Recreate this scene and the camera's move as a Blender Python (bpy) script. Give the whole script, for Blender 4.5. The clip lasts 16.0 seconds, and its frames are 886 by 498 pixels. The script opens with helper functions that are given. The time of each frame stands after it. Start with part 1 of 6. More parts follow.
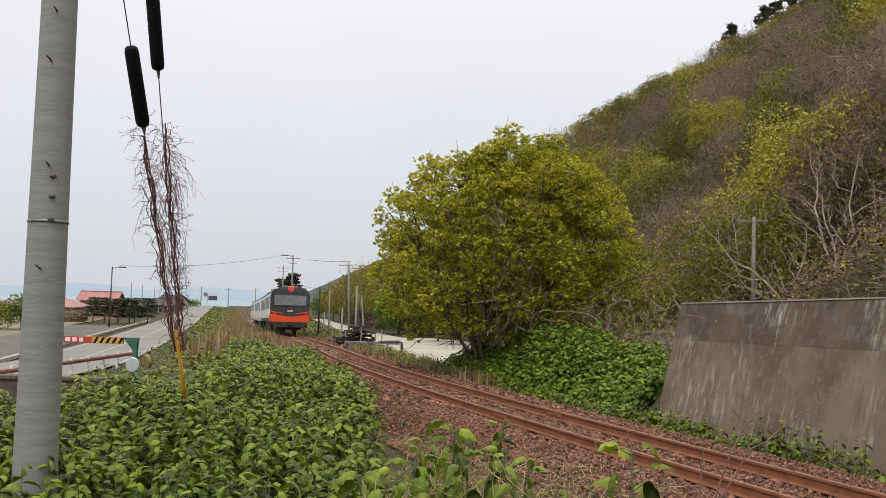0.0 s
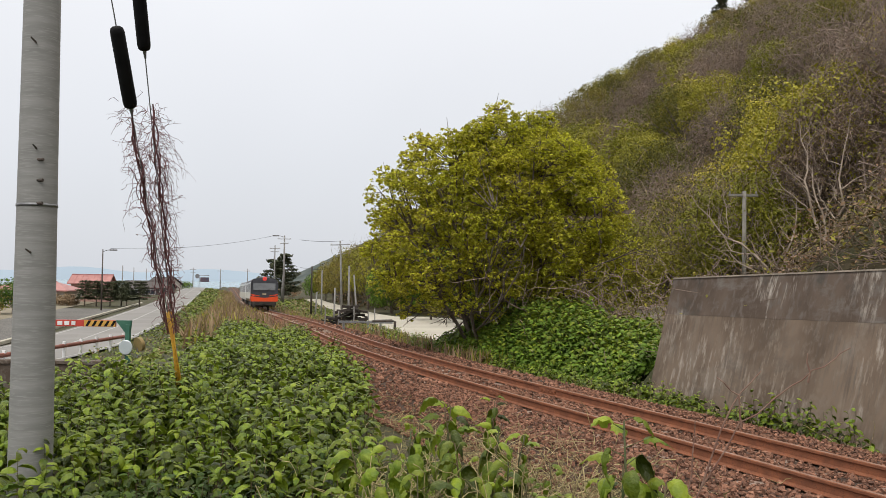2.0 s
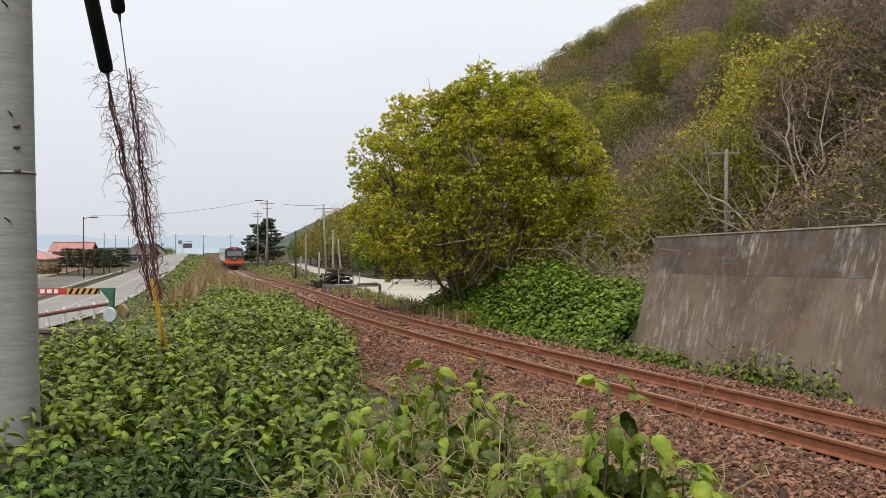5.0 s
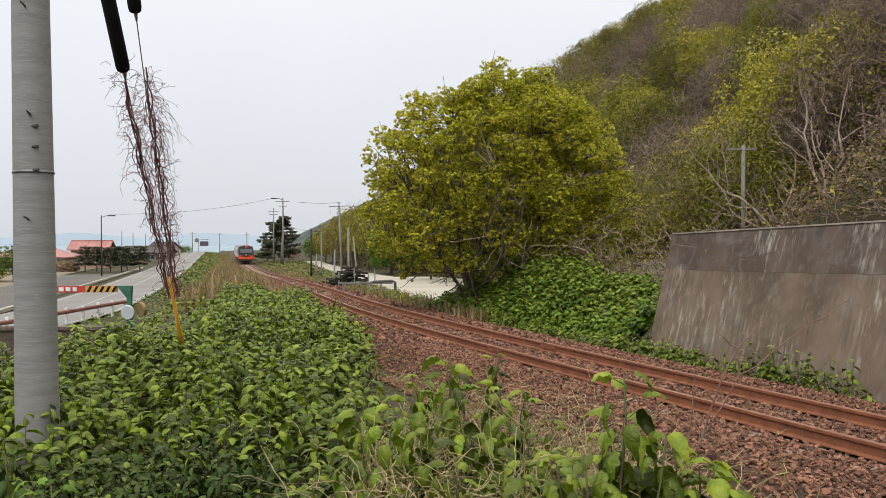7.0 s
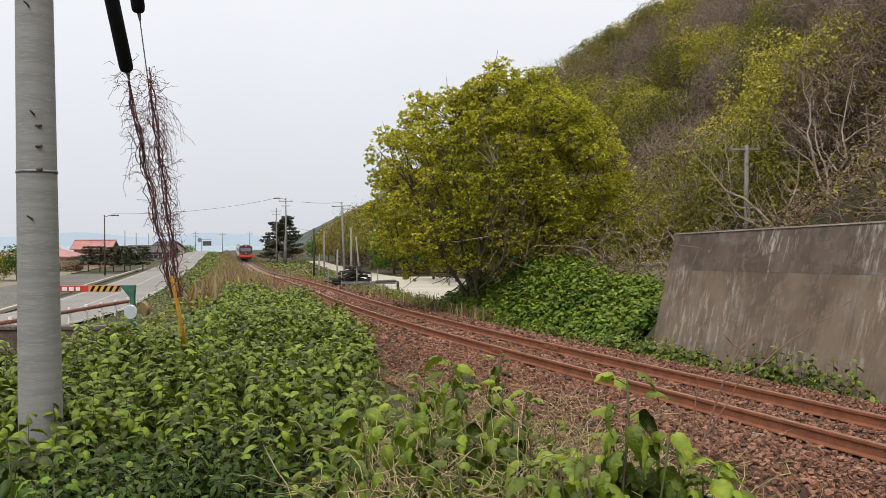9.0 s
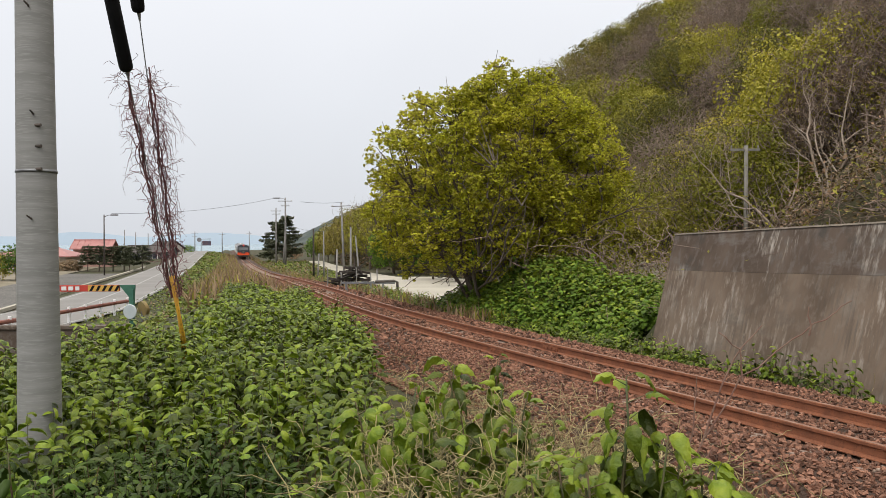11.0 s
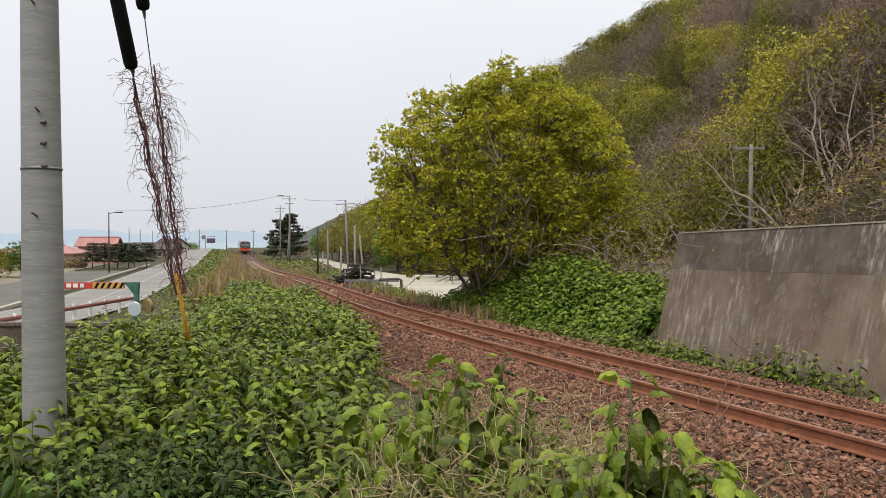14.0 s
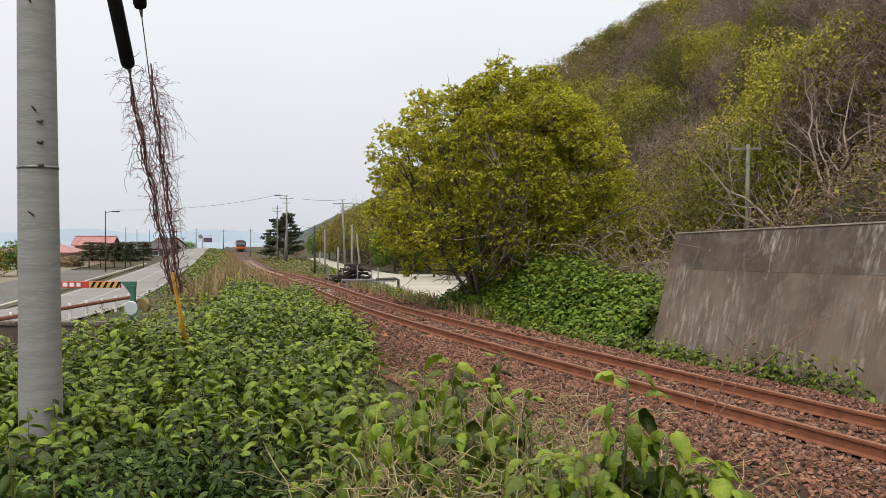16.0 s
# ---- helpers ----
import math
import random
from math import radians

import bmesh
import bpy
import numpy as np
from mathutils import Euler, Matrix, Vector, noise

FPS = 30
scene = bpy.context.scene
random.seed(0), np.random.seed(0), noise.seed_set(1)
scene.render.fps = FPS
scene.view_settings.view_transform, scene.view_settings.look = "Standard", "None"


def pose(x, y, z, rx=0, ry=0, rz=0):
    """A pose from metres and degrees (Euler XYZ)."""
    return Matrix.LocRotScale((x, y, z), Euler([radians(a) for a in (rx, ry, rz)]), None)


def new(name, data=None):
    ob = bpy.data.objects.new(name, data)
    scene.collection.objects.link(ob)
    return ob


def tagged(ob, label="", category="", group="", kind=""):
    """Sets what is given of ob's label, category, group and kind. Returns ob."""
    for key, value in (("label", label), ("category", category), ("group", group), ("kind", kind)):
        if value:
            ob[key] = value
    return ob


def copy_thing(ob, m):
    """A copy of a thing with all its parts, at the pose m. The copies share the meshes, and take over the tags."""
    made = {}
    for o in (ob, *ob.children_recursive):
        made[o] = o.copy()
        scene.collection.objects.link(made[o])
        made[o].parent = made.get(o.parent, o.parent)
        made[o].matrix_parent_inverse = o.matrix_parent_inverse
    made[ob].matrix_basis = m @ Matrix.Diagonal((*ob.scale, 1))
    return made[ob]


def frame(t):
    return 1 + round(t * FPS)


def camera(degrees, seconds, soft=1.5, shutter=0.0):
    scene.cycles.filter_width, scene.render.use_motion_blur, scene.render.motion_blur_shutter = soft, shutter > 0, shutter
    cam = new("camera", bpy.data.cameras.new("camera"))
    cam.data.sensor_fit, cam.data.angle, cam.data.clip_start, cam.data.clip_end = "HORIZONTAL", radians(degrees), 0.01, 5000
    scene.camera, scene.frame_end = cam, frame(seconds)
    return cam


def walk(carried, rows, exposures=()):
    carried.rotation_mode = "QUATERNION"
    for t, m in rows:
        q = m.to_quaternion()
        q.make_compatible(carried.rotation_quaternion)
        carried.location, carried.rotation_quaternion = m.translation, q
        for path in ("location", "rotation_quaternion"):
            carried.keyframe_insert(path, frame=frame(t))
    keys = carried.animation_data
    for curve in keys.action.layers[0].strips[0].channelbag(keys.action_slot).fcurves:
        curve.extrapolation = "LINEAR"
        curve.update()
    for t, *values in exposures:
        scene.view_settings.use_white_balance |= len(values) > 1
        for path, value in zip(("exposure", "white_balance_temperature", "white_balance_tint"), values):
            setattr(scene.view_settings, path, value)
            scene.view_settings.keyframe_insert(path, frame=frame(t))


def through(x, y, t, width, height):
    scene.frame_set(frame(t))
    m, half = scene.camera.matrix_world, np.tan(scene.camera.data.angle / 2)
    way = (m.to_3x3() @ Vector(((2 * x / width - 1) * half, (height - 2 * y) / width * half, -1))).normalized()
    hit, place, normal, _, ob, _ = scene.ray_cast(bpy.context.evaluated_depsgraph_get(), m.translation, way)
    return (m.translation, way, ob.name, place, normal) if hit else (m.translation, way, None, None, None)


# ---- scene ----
cam = camera(57, 16.0, soft=0.6)
EYE = (0.0, 0.0, 1.95)
walk(cam, [
    (0, pose(*EYE, 93.856, -1.541, 0.207)),
    (0.5, pose(*EYE, 93.664, -1.091, 0.175)),
    (1, pose(*EYE, 93.330, -0.955, 0.014)),
    (1.5, pose(*EYE, 92.973, -0.952, -0.071)),
    (2, pose(*EYE, 92.349, -0.736, -0.327)),
    (2.5, pose(*EYE, 91.511, -0.380, -0.516)),
    (3, pose(*EYE, 90.997, 0.115, -1.103)),
    (3.5, pose(*EYE, 90.339, 0.092, -1.447)),
    (4, pose(*EYE, 89.981, 0.076, -1.620)),
    (6.5, pose(*EYE, 89.566, 0.323, -0.653)),
    (7, pose(*EYE, 89.513, 0.318, -0.373)),
    (7.5, pose(*EYE, 89.522, 0.281, -0.289)),
    (8, pose(*EYE, 89.519, 0.296, -0.165)),
    (8.5, pose(*EYE, 89.530, 0.267, -0.077)),
    (9, pose(*EYE, 89.511, 0.252, -0.182)),
    (11.5, pose(*EYE, 89.523, 0.164, -0.193)),
    (12, pose(*EYE, 89.545, 0.087, 0.034)),
    (12.5, pose(*EYE, 89.491, 0.091, 0.195)),
    (13, pose(*EYE, 89.455, 0.027, 0.201)),
    (13.5, pose(*EYE, 89.436, 0.062, 0.166)),
    (14, pose(*EYE, 89.386, 0.040, 0.072)),
    (14.5, pose(*EYE, 89.365, -0.000, 0.000)),
    (15, pose(*EYE, 89.359, -0.029, -0.048)),
    (15.5, pose(*EYE, 89.332, -0.029, -0.095)),
    (16, pose(*EYE, 89.365, -0.057, -0.131)),
], exposures=[(0, -0.1), (1, -0.08), (2, -0.04), (3, 0), (16, 0)])


# ---- overcast daylight ----
world = bpy.data.worlds.new("overcast_sky")
scene.world = world
world.use_nodes = True
wn, wl = world.node_tree.nodes, world.node_tree.links
wn.clear()
w_out, w_bg = wn.new("ShaderNodeOutputWorld"), wn.new("ShaderNodeBackground")
w_sky, w_mix, w_ramp = wn.new("ShaderNodeTexSky"), wn.new("ShaderNodeMixRGB"), wn.new("ShaderNodeValToRGB")
w_co, w_sep, w_mul = wn.new("ShaderNodeTexCoord"), wn.new("ShaderNodeSeparateXYZ"), wn.new("ShaderNodeMixRGB")
SUN_UP, SUN_ROUND = 50.0, 200.0
w_sky.sky_type, w_sky.sun_disc = "NISHITA", False
w_sky.sun_elevation, w_sky.sun_rotation = radians(SUN_UP), radians(SUN_ROUND)
w_sky.dust_density, w_sky.air_density = 4.0, 1.0
# cloud cover: brightest overhead
w_ramp.color_ramp.elements[0].position, w_ramp.color_ramp.elements[0].color = 0.0, (7.0, 7.25, 7.75, 1)
w_ramp.color_ramp.elements[1].position, w_ramp.color_ramp.elements[1].color = 1.0, (20.2, 19.2, 17.6, 1)
_e = w_ramp.color_ramp.elements.new(0.33)
_e.color = (9.4, 9.5, 9.85, 1)
w_mix.inputs[0].default_value = 0.9
w_bg.inputs["Strength"].default_value = 0.107
w_noise = wn.new("ShaderNodeTexNoise")
w_noise.inputs["Scale"].default_value, w_noise.inputs["Detail"].default_value = 2.2, 4
w_add = wn.new("ShaderNodeMapRange")
w_add.inputs["To Min"].default_value, w_add.inputs["To Max"].default_value = 0.93, 1.07
wl.new(w_co.outputs["Generated"], w_sep.inputs[0])
wl.new(w_co.outputs["Generated"], w_noise.inputs["Vector"])
wl.new(w_noise.outputs["Fac"], w_add.inputs["Value"])
wl.new(w_sep.outputs["Z"], w_ramp.inputs["Fac"])
wl.new(w_sky.outputs["Color"], w_mix.inputs[1])
wl.new(w_ramp.outputs["Color"], w_mix.inputs[2])
w_mul.blend_type = "MULTIPLY"
w_mul.inputs[0].default_value = 1.0
wl.new(w_mix.outputs[0], w_mul.inputs[1])
wl.new(w_add.outputs[0], w_mul.inputs[2])
wl.new(w_mul.outputs[0], w_bg.inputs["Color"])
wl.new(w_bg.outputs[0], w_out.inputs["Surface"])

sun = new("sun", bpy.data.lights.new("sun", "SUN"))
sun.data.energy, sun.data.angle, sun.data.color = 1.3, radians(25), (1.0, 0.97, 0.92)
sun.matrix_world = pose(0, 0, 60, 90 - SUN_UP, 0, 180 - SUN_ROUND)


# ---- materials ----
def surface(name, a, b, scale=4.0, fine=40.0, rough=0.8, bump=0.3, metal=0.0, c=None, spread=0.0, stretch=(1, 1, 1),
            through=0.0, spec=0.4, depth=0.02, split=(0.38, 0.62), whole=0.0):
    """Two colours mixed by a coarse noise, a third by a fine one; spread varies the brightness piece by piece, whole thing by thing."""
    m = bpy.data.materials.new(name)
    m.use_nodes = True
    n, l = m.node_tree.nodes, m.node_tree.links
    bs = n["Principled BSDF"]
    co, mp = n.new("ShaderNodeTexCoord"), n.new("ShaderNodeMapping")
    mp.inputs["Scale"].default_value = stretch
    l.new(co.outputs["Object"], mp.inputs["Vector"])
    n1, n2 = n.new("ShaderNodeTexNoise"), n.new("ShaderNodeTexNoise")
    n1.inputs["Scale"].default_value, n1.inputs["Detail"].default_value = scale, 5
    n2.inputs["Scale"].default_value, n2.inputs["Detail"].default_value = fine, 4
    for q in (n1, n2):
        l.new(mp.outputs[0], q.inputs["Vector"])
    r1 = n.new("ShaderNodeMapRange")
    r1.inputs["From Min"].default_value, r1.inputs["From Max"].default_value = split
    l.new(n1.outputs["Fac"], r1.inputs["Value"])
    mx = n.new("ShaderNodeMixRGB")
    mx.inputs[1].default_value, mx.inputs[2].default_value = (*a, 1), (*b, 1)
    l.new(r1.outputs[0], mx.inputs[0])
    last = mx.outputs[0]
    if c:
        r2, m2 = n.new("ShaderNodeMapRange"), n.new("ShaderNodeMixRGB")
        r2.inputs["From Min"].default_value, r2.inputs["From Max"].default_value = 0.52, 0.68
        l.new(n2.outputs["Fac"], r2.inputs["Value"])
        l.new(r2.outputs[0], m2.inputs[0])
        l.new(last, m2.inputs[1])
        m2.inputs[2].default_value = (*c, 1)
        last = m2.outputs[0]
    if spread:
        geo, inf, add = n.new("ShaderNodeNewGeometry"), n.new("ShaderNodeObjectInfo"), n.new("ShaderNodeMath")
        add.operation = "ADD"
        l.new(geo.outputs["Random Per Island"], add.inputs[0])
        l.new(inf.outputs["Random"], add.inputs[1])
        fr = n.new("ShaderNodeMath")
        fr.operation = "FRACT"
        l.new(add.outputs[0], fr.inputs[0])
        r3, hs = n.new("ShaderNodeMapRange"), n.new("ShaderNodeHueSaturation")
        r3.inputs["To Min"].default_value, r3.inputs["To Max"].default_value = 1 - spread, 1 + spread
        l.new(fr.outputs[0], r3.inputs["Value"])
        l.new(r3.outputs[0], hs.inputs["Value"])
        l.new(last, hs.inputs["Color"])
        last = hs.outputs[0]
    if whole:
        i2, r4, r5, h2 = n.new("ShaderNodeObjectInfo"), n.new("ShaderNodeMapRange"), n.new("ShaderNodeMapRange"), n.new("ShaderNodeHueSaturation")
        r4.inputs["To Min"].default_value, r4.inputs["To Max"].default_value = 1 - whole, 1 + whole
        r5.inputs["From Min"].default_value, r5.inputs["From Max"].default_value = 1.0, 0.0
        r5.inputs["To Min"].default_value, r5.inputs["To Max"].default_value = 0.485, 0.51
        l.new(i2.outputs["Random"], r4.inputs["Value"]), l.new(i2.outputs["Random"], r5.inputs["Value"])
        l.new(r4.outputs[0], h2.inputs["Value"]), l.new(r5.outputs[0], h2.inputs["Hue"])
        l.new(last, h2.inputs["Color"])
        last = h2.outputs[0]
    l.new(last, bs.inputs["Base Color"])
    bs.inputs["Roughness"].default_value, bs.inputs["Metallic"].default_value = rough, metal
    bs.inputs["Specular IOR Level"].default_value = spec
    if bump:
        bp = n.new("ShaderNodeBump")
        bp.inputs["Strength"].default_value, bp.inputs["Distance"].default_value = bump, depth
        l.new(n2.outputs["Fac"], bp.inputs["Height"])
        l.new(bp.outputs[0], bs.inputs["Normal"])
    if through:
        tr, ms, out = n.new("ShaderNodeBsdfTranslucent"), n.new("ShaderNodeMixShader"), n["Material Output"]
        l.new(last, tr.inputs["Color"])
        ms.inputs[0].default_value = through
        l.new(bs.outputs[0], ms.inputs[1])
        l.new(tr.outputs[0], ms.inputs[2])
        l.new(ms.outputs[0], out.inputs["Surface"])
    return m


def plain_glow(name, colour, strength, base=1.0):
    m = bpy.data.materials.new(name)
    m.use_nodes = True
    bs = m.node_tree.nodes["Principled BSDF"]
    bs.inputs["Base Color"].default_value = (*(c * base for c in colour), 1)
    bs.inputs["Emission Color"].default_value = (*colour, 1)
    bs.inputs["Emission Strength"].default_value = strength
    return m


M_GROUND = surface("soil_and_grass", (0.042, 0.046, 0.016), (0.06, 0.047, 0.024), 0.35, 6.0, 0.95, 0.6, c=(0.04, 0.045, 0.014), depth=0.08)
M_BED = surface("ballast_bed", (0.06, 0.036, 0.025), (0.1, 0.06, 0.042), 3.0, 30.0, 0.95, 0.9, c=(0.07, 0.045, 0.035), depth=0.05)
M_STONE = surface("ballast_stone", (0.15, 0.067, 0.041), (0.235, 0.115, 0.072), 5.0, 60.0, 0.9, 0.5, c=(0.2, 0.12, 0.088), spread=0.6)
M_RUST = surface("rusty_rail", (0.26, 0.095, 0.045), (0.19, 0.07, 0.035), 6.0, 70.0, 0.8, 0.4, c=(0.12, 0.05, 0.03), depth=0.004)
M_RAILHEAD = surface("worn_rail_head", (0.24, 0.12, 0.075), (0.3, 0.18, 0.13), 5.0, 40.0, 0.5, 0.1, metal=0.35)
M_SLEEPER = surface("weathered_sleeper", (0.3, 0.22, 0.17), (0.19, 0.12, 0.09), 5.0, 60.0, 0.9, 0.5, c=(0.36, 0.3, 0.26), stretch=(1, 6, 1))
M_CONC = surface("pole_concrete", (0.25, 0.248, 0.24), (0.205, 0.203, 0.196), 2.0, 14.0, 0.85, 0.25, c=(0.285, 0.282, 0.272), stretch=(0.6, 0.6, 7), depth=0.006)
M_ROAD = surface("worn_asphalt", (0.2, 0.19, 0.18), (0.24, 0.23, 0.22), 0.25, 8.0, 0.9, 0.3, c=(0.22, 0.215, 0.21))
M_LOT = surface("dark_asphalt", (0.085, 0.08, 0.075), (0.12, 0.115, 0.105), 0.15, 5.0, 0.9, 0.3, c=(0.2, 0.185, 0.16))
M_PALE = surface("pale_concrete_paving", (0.38, 0.35, 0.29), (0.45, 0.42, 0.35), 0.2, 6.0, 0.9, 0.3, c=(0.46, 0.43, 0.37))
M_SAND = surface("sandy_ground", (0.24, 0.2, 0.15), (0.17, 0.15, 0.10), 0.4, 5.0, 0.95, 0.4, c=(0.17, 0.16, 0.09))
M_PAINT = surface("road_paint", (0.42, 0.42, 0.4), (0.3, 0.3, 0.29), 2.0, 20.0, 0.8, 0.1)
M_SEA = surface("sea", (0.16, 0.27, 0.33), (0.2, 0.31, 0.37), 0.02, 0.3, 0.25, 0.25, spec=0.5, depth=0.3)
# distance haze put into the far hills as an even pale blue glow
M_HAZE = plain_glow("far_hills_haze_glow", (0.36, 0.465, 0.56), 1.0, 0.0)


# ---- the plan: a railway that bends away, a road to its left, a hill to its right ----
_ys = np.arange(-60.0, 801.0, 1.0)
_s = np.clip((_ys - 12.0) / 22.0, 0, 1)
_slope = -0.425 + 0.163 * (_s * _s * (3 - 2 * _s))
_xs = np.concatenate([[0], np.cumsum((_slope[1:] + _slope[:-1]) / 2)])
_xs += 4.73 - np.interp(8.0, _ys, _xs)
_zs = np.interp(_ys, [-60, 28, 40, 52, 65, 88, 121, 156, 205, 230, 262, 400, 800], [0, 0, -0.2, -0.45, -0.75, -1.35, -1.85, -2.15, -2.2, -2.05, -1.75, -1.7, -1.7])
_zs[10:-10] = np.convolve(_zs, np.ones(21) / 21, "valid")


def track_x(y):
    return np.where(np.asarray(y) > 800, _xs[-1] - 0.255 * (np.asarray(y) - 800), np.interp(y, _ys, _xs))


def track_z(y):
    return np.interp(y, _ys, _zs)


def track_turn(y):
    """The heading of the track in radians, anticlockwise from +y."""
    return np.arctan(-np.interp(y, _ys, _slope))


def off(x, y):
    """How far a place lies to the right of the track's middle."""
    return (x - track_x(y)) * np.cos(track_turn(y))


def spot(u, y):
    return track_x(y) + u / np.cos(track_turn(y))


def rough(x, y, size):
    x, y = np.asarray(x) / size, np.asarray(y) / size
    return (np.sin(x * 1.7 + 1.3 * np.sin(y * 1.1)) + np.sin(y * 1.9 + 1.7 * np.sin(x * 0.8 + 2)) + 0.5 * np.sin(x * 4.1 + y * 3.3)) / 2.5


def step(v, a, b):
    k = np.clip((v - a) / (b - a), 0, 1)
    return k * k * (3 - 2 * k)


ROAD_Z = -2.5


def road_level(y):
    y = np.asarray(y, float)
    return ROAD_Z + 1.3 * step(y, 120, 285) - 3.5 * step(y, 300, 430)


def hill_foot(y):
    return np.interp(y, [-60, 15, 19, 30, 45, 62, 90, 130, 160, 200, 300], [3.6, 3.8, 7.0, 11.0, 20.0, 18.0, 17.0, 16.0, 17.5, 20.0, 32.0])


def ground_z(x, y):
    x, y = np.asarray(x, float), np.asarray(y, float)
    u, base = off(x, y), track_z(y)
    edge = np.interp(y, [-20, 0, 8, 14.4, 17, 26, 40, 90, 200], [-20, -13.4, -10.2, -7.7, -6.3, -4.7, -4.2, -4.2, -4.5])
    z = base - 0.20 + 0 * u
    z = z - 0.28 * step(-u, 1.75, 2.6) - 0.22 * step(u, 1.75, 2.5)
    field = base - 0.12 + 0.25 * np.exp(-(x * x + y * y) / 20.0) + 0.06 * rough(x, y, 2.3)
    z = np.where(u < -2.5, z + (field - z) * step(-u, 2.5, 3.6), z)
    drop = step(edge - u, 0.0, 4.8)
    z = z + (road_level(y) + 0.05 * rough(x, y, 9) - z) * drop * (u < 0)
    z = z - 5.5 * step(-u, 100, 150)
    yard = base - 0.45 + 0.35 * step(y, 60, 130)
    right = z + (yard - z) * step(u, 2.9, 3.8)
    z = np.where(u > 0, right, z)
    foot = hill_foot(y)
    crest = np.interp(y, [-60, 150, 260, 420, 700], [58, 54, 14, 6, 4])
    rise = np.maximum(u - foot, 0) * np.interp(y, [40, 85], [0.80, 0.885])
    rise = crest * np.tanh(rise / crest * 1.05) + 1.6 * rough(x, y, 14) * step(u - foot, 0, 14)
    behind = 2.0 * (1 - step(y, 16.5, 19.0))
    sunk = 14 * step(y, 430, 540) * (1 - step(u, 30, 80)) + 40 * step(y, 800, 1100)
    return z + (rise + behind * step(u, 3.5, 3.9)) * (u > 3.5) - sunk


def link(name, verts, faces, material, parent=None, smooth=False):
    me = bpy.data.meshes.new(name)
    me.from_pydata([tuple(v) for v in verts], [], [tuple(f) for f in faces])
    me.materials.append(material)
    if smooth:
        me.shade_smooth()
    me.update()
    ob = new(name, me)
    ob.parent = parent
    return ob


def part(name, bm, material, parent=None, label="", smooth=False):
    """Links a bmesh as one mesh object under a thing or a part."""
    me = bpy.data.meshes.new(name)
    bmesh.ops.recalc_face_normals(bm, faces=bm.faces)
    bm.to_mesh(me)
    bm.free()
    for m in (material if isinstance(material, (list, tuple)) else [material]):
        me.materials.append(m)
    if smooth:
        me.shade_smooth()
    ob = new(name, me)
    ob.parent = parent
    return tagged(ob, label)


def empty(name, m=None):
    ob = new(name)
    ob.empty_display_size = 0.2
    if m is not None:
        ob.matrix_basis = m
    return ob


def box(bm, x0, y0, z0, x1, y1, z1, bevel=0.0, m=None):
    vs = [bm.verts.new((x, y, z)) for x in (x0, x1) for y in (y0, y1) for z in (z0, z1)]
    fs = [bm.faces.new([vs[i] for i in f]) for f in ((0, 1, 3, 2), (4, 6, 7, 5), (0, 4, 5, 1), (2, 3, 7, 6), (0, 2, 6, 4), (1, 5, 7, 3))]
    if bevel:
        es = {e for f in fs for e in f.edges}
        r = bmesh.ops.bevel(bm, geom=list(es), offset=bevel, segments=2, affect="EDGES", profile=0.6)
        vs = list({v for f in r["faces"] for v in f.verts} | {v for v in vs if v.is_valid})
    if m is not None:
        bmesh.ops.transform(bm, matrix=m, verts=vs)
    return vs


def tube(bm, points, radii, sides=8, caps=True):
    """A tapering round bar along a line of points."""
    pts = [Vector(p) for p in points]
    rings = []
    for i, p in enumerate(pts):
        d = (pts[min(i + 1, len(pts) - 1)] - pts[max(i - 1, 0)]).normalized()
        a = d.orthogonal().normalized() if i == 0 else (a - d * a.dot(d)).normalized()
        b = d.cross(a)
        r = radii[i] if isinstance(radii, (list, tuple)) else radii
        rings.append([bm.verts.new(p + (a * math.cos(k * math.tau / sides) + b * math.sin(k * math.tau / sides)) * r) for k in range(sides)])
    for r0, r1 in zip(rings, rings[1:]):
        for k in range(sides):
            bm.faces.new((r0[k], r0[(k + 1) % sides], r1[(k + 1) % sides], r1[k]))
    if caps:
        bm.faces.new(rings[0][::-1])
        bm.faces.new(rings[-1])


def grid(name, us, ys, place, height, material, lift=0.0):
    U, Y = np.meshgrid(us, ys)
    X = place(U, Y)
    Z = height(X, Y) + lift
    n, k = len(us), len(ys)
    verts = np.stack([X.ravel(), Y.ravel(), Z.ravel()], 1)
    faces = [(j * n + i, j * n + i + 1, (j + 1) * n + i + 1, (j + 1) * n + i) for j in range(k - 1) for i in range(n - 1)]
    return link(name, verts, faces, material, smooth=True)


_us = np.concatenate([[-4000, -2000, -900, -400, -250], np.arange(-180, -40, 8), np.arange(-40, -16, 2), np.arange(-16, 8, 0.4), np.arange(8, 30, 1.0), np.arange(30, 130, 4), [140, 170, 220, 320, 600, 1200, 2500]])
_gy = np.concatenate([np.arange(-60, -6, 6), np.arange(-6, 34, 0.5), np.arange(34, 80, 2), np.arange(80, 300, 6), np.arange(300, 800, 25), [900, 1200, 1700, 2400, 3300, 4700]])
ground = tagged(grid("ground", _us, _gy, spot, ground_z, M_GROUND), "grassy trackside ground rising to a wooded hillside", "ground", kind="structure")

sea = tagged(link("water", [(-4800, 150, -6), (200, 150, -6), (200, 4900, -6), (-4800, 4900, -6)], [(0, 1, 2, 3)], M_SEA), "calm pale blue-grey sea under haze", "sea", kind="structure")


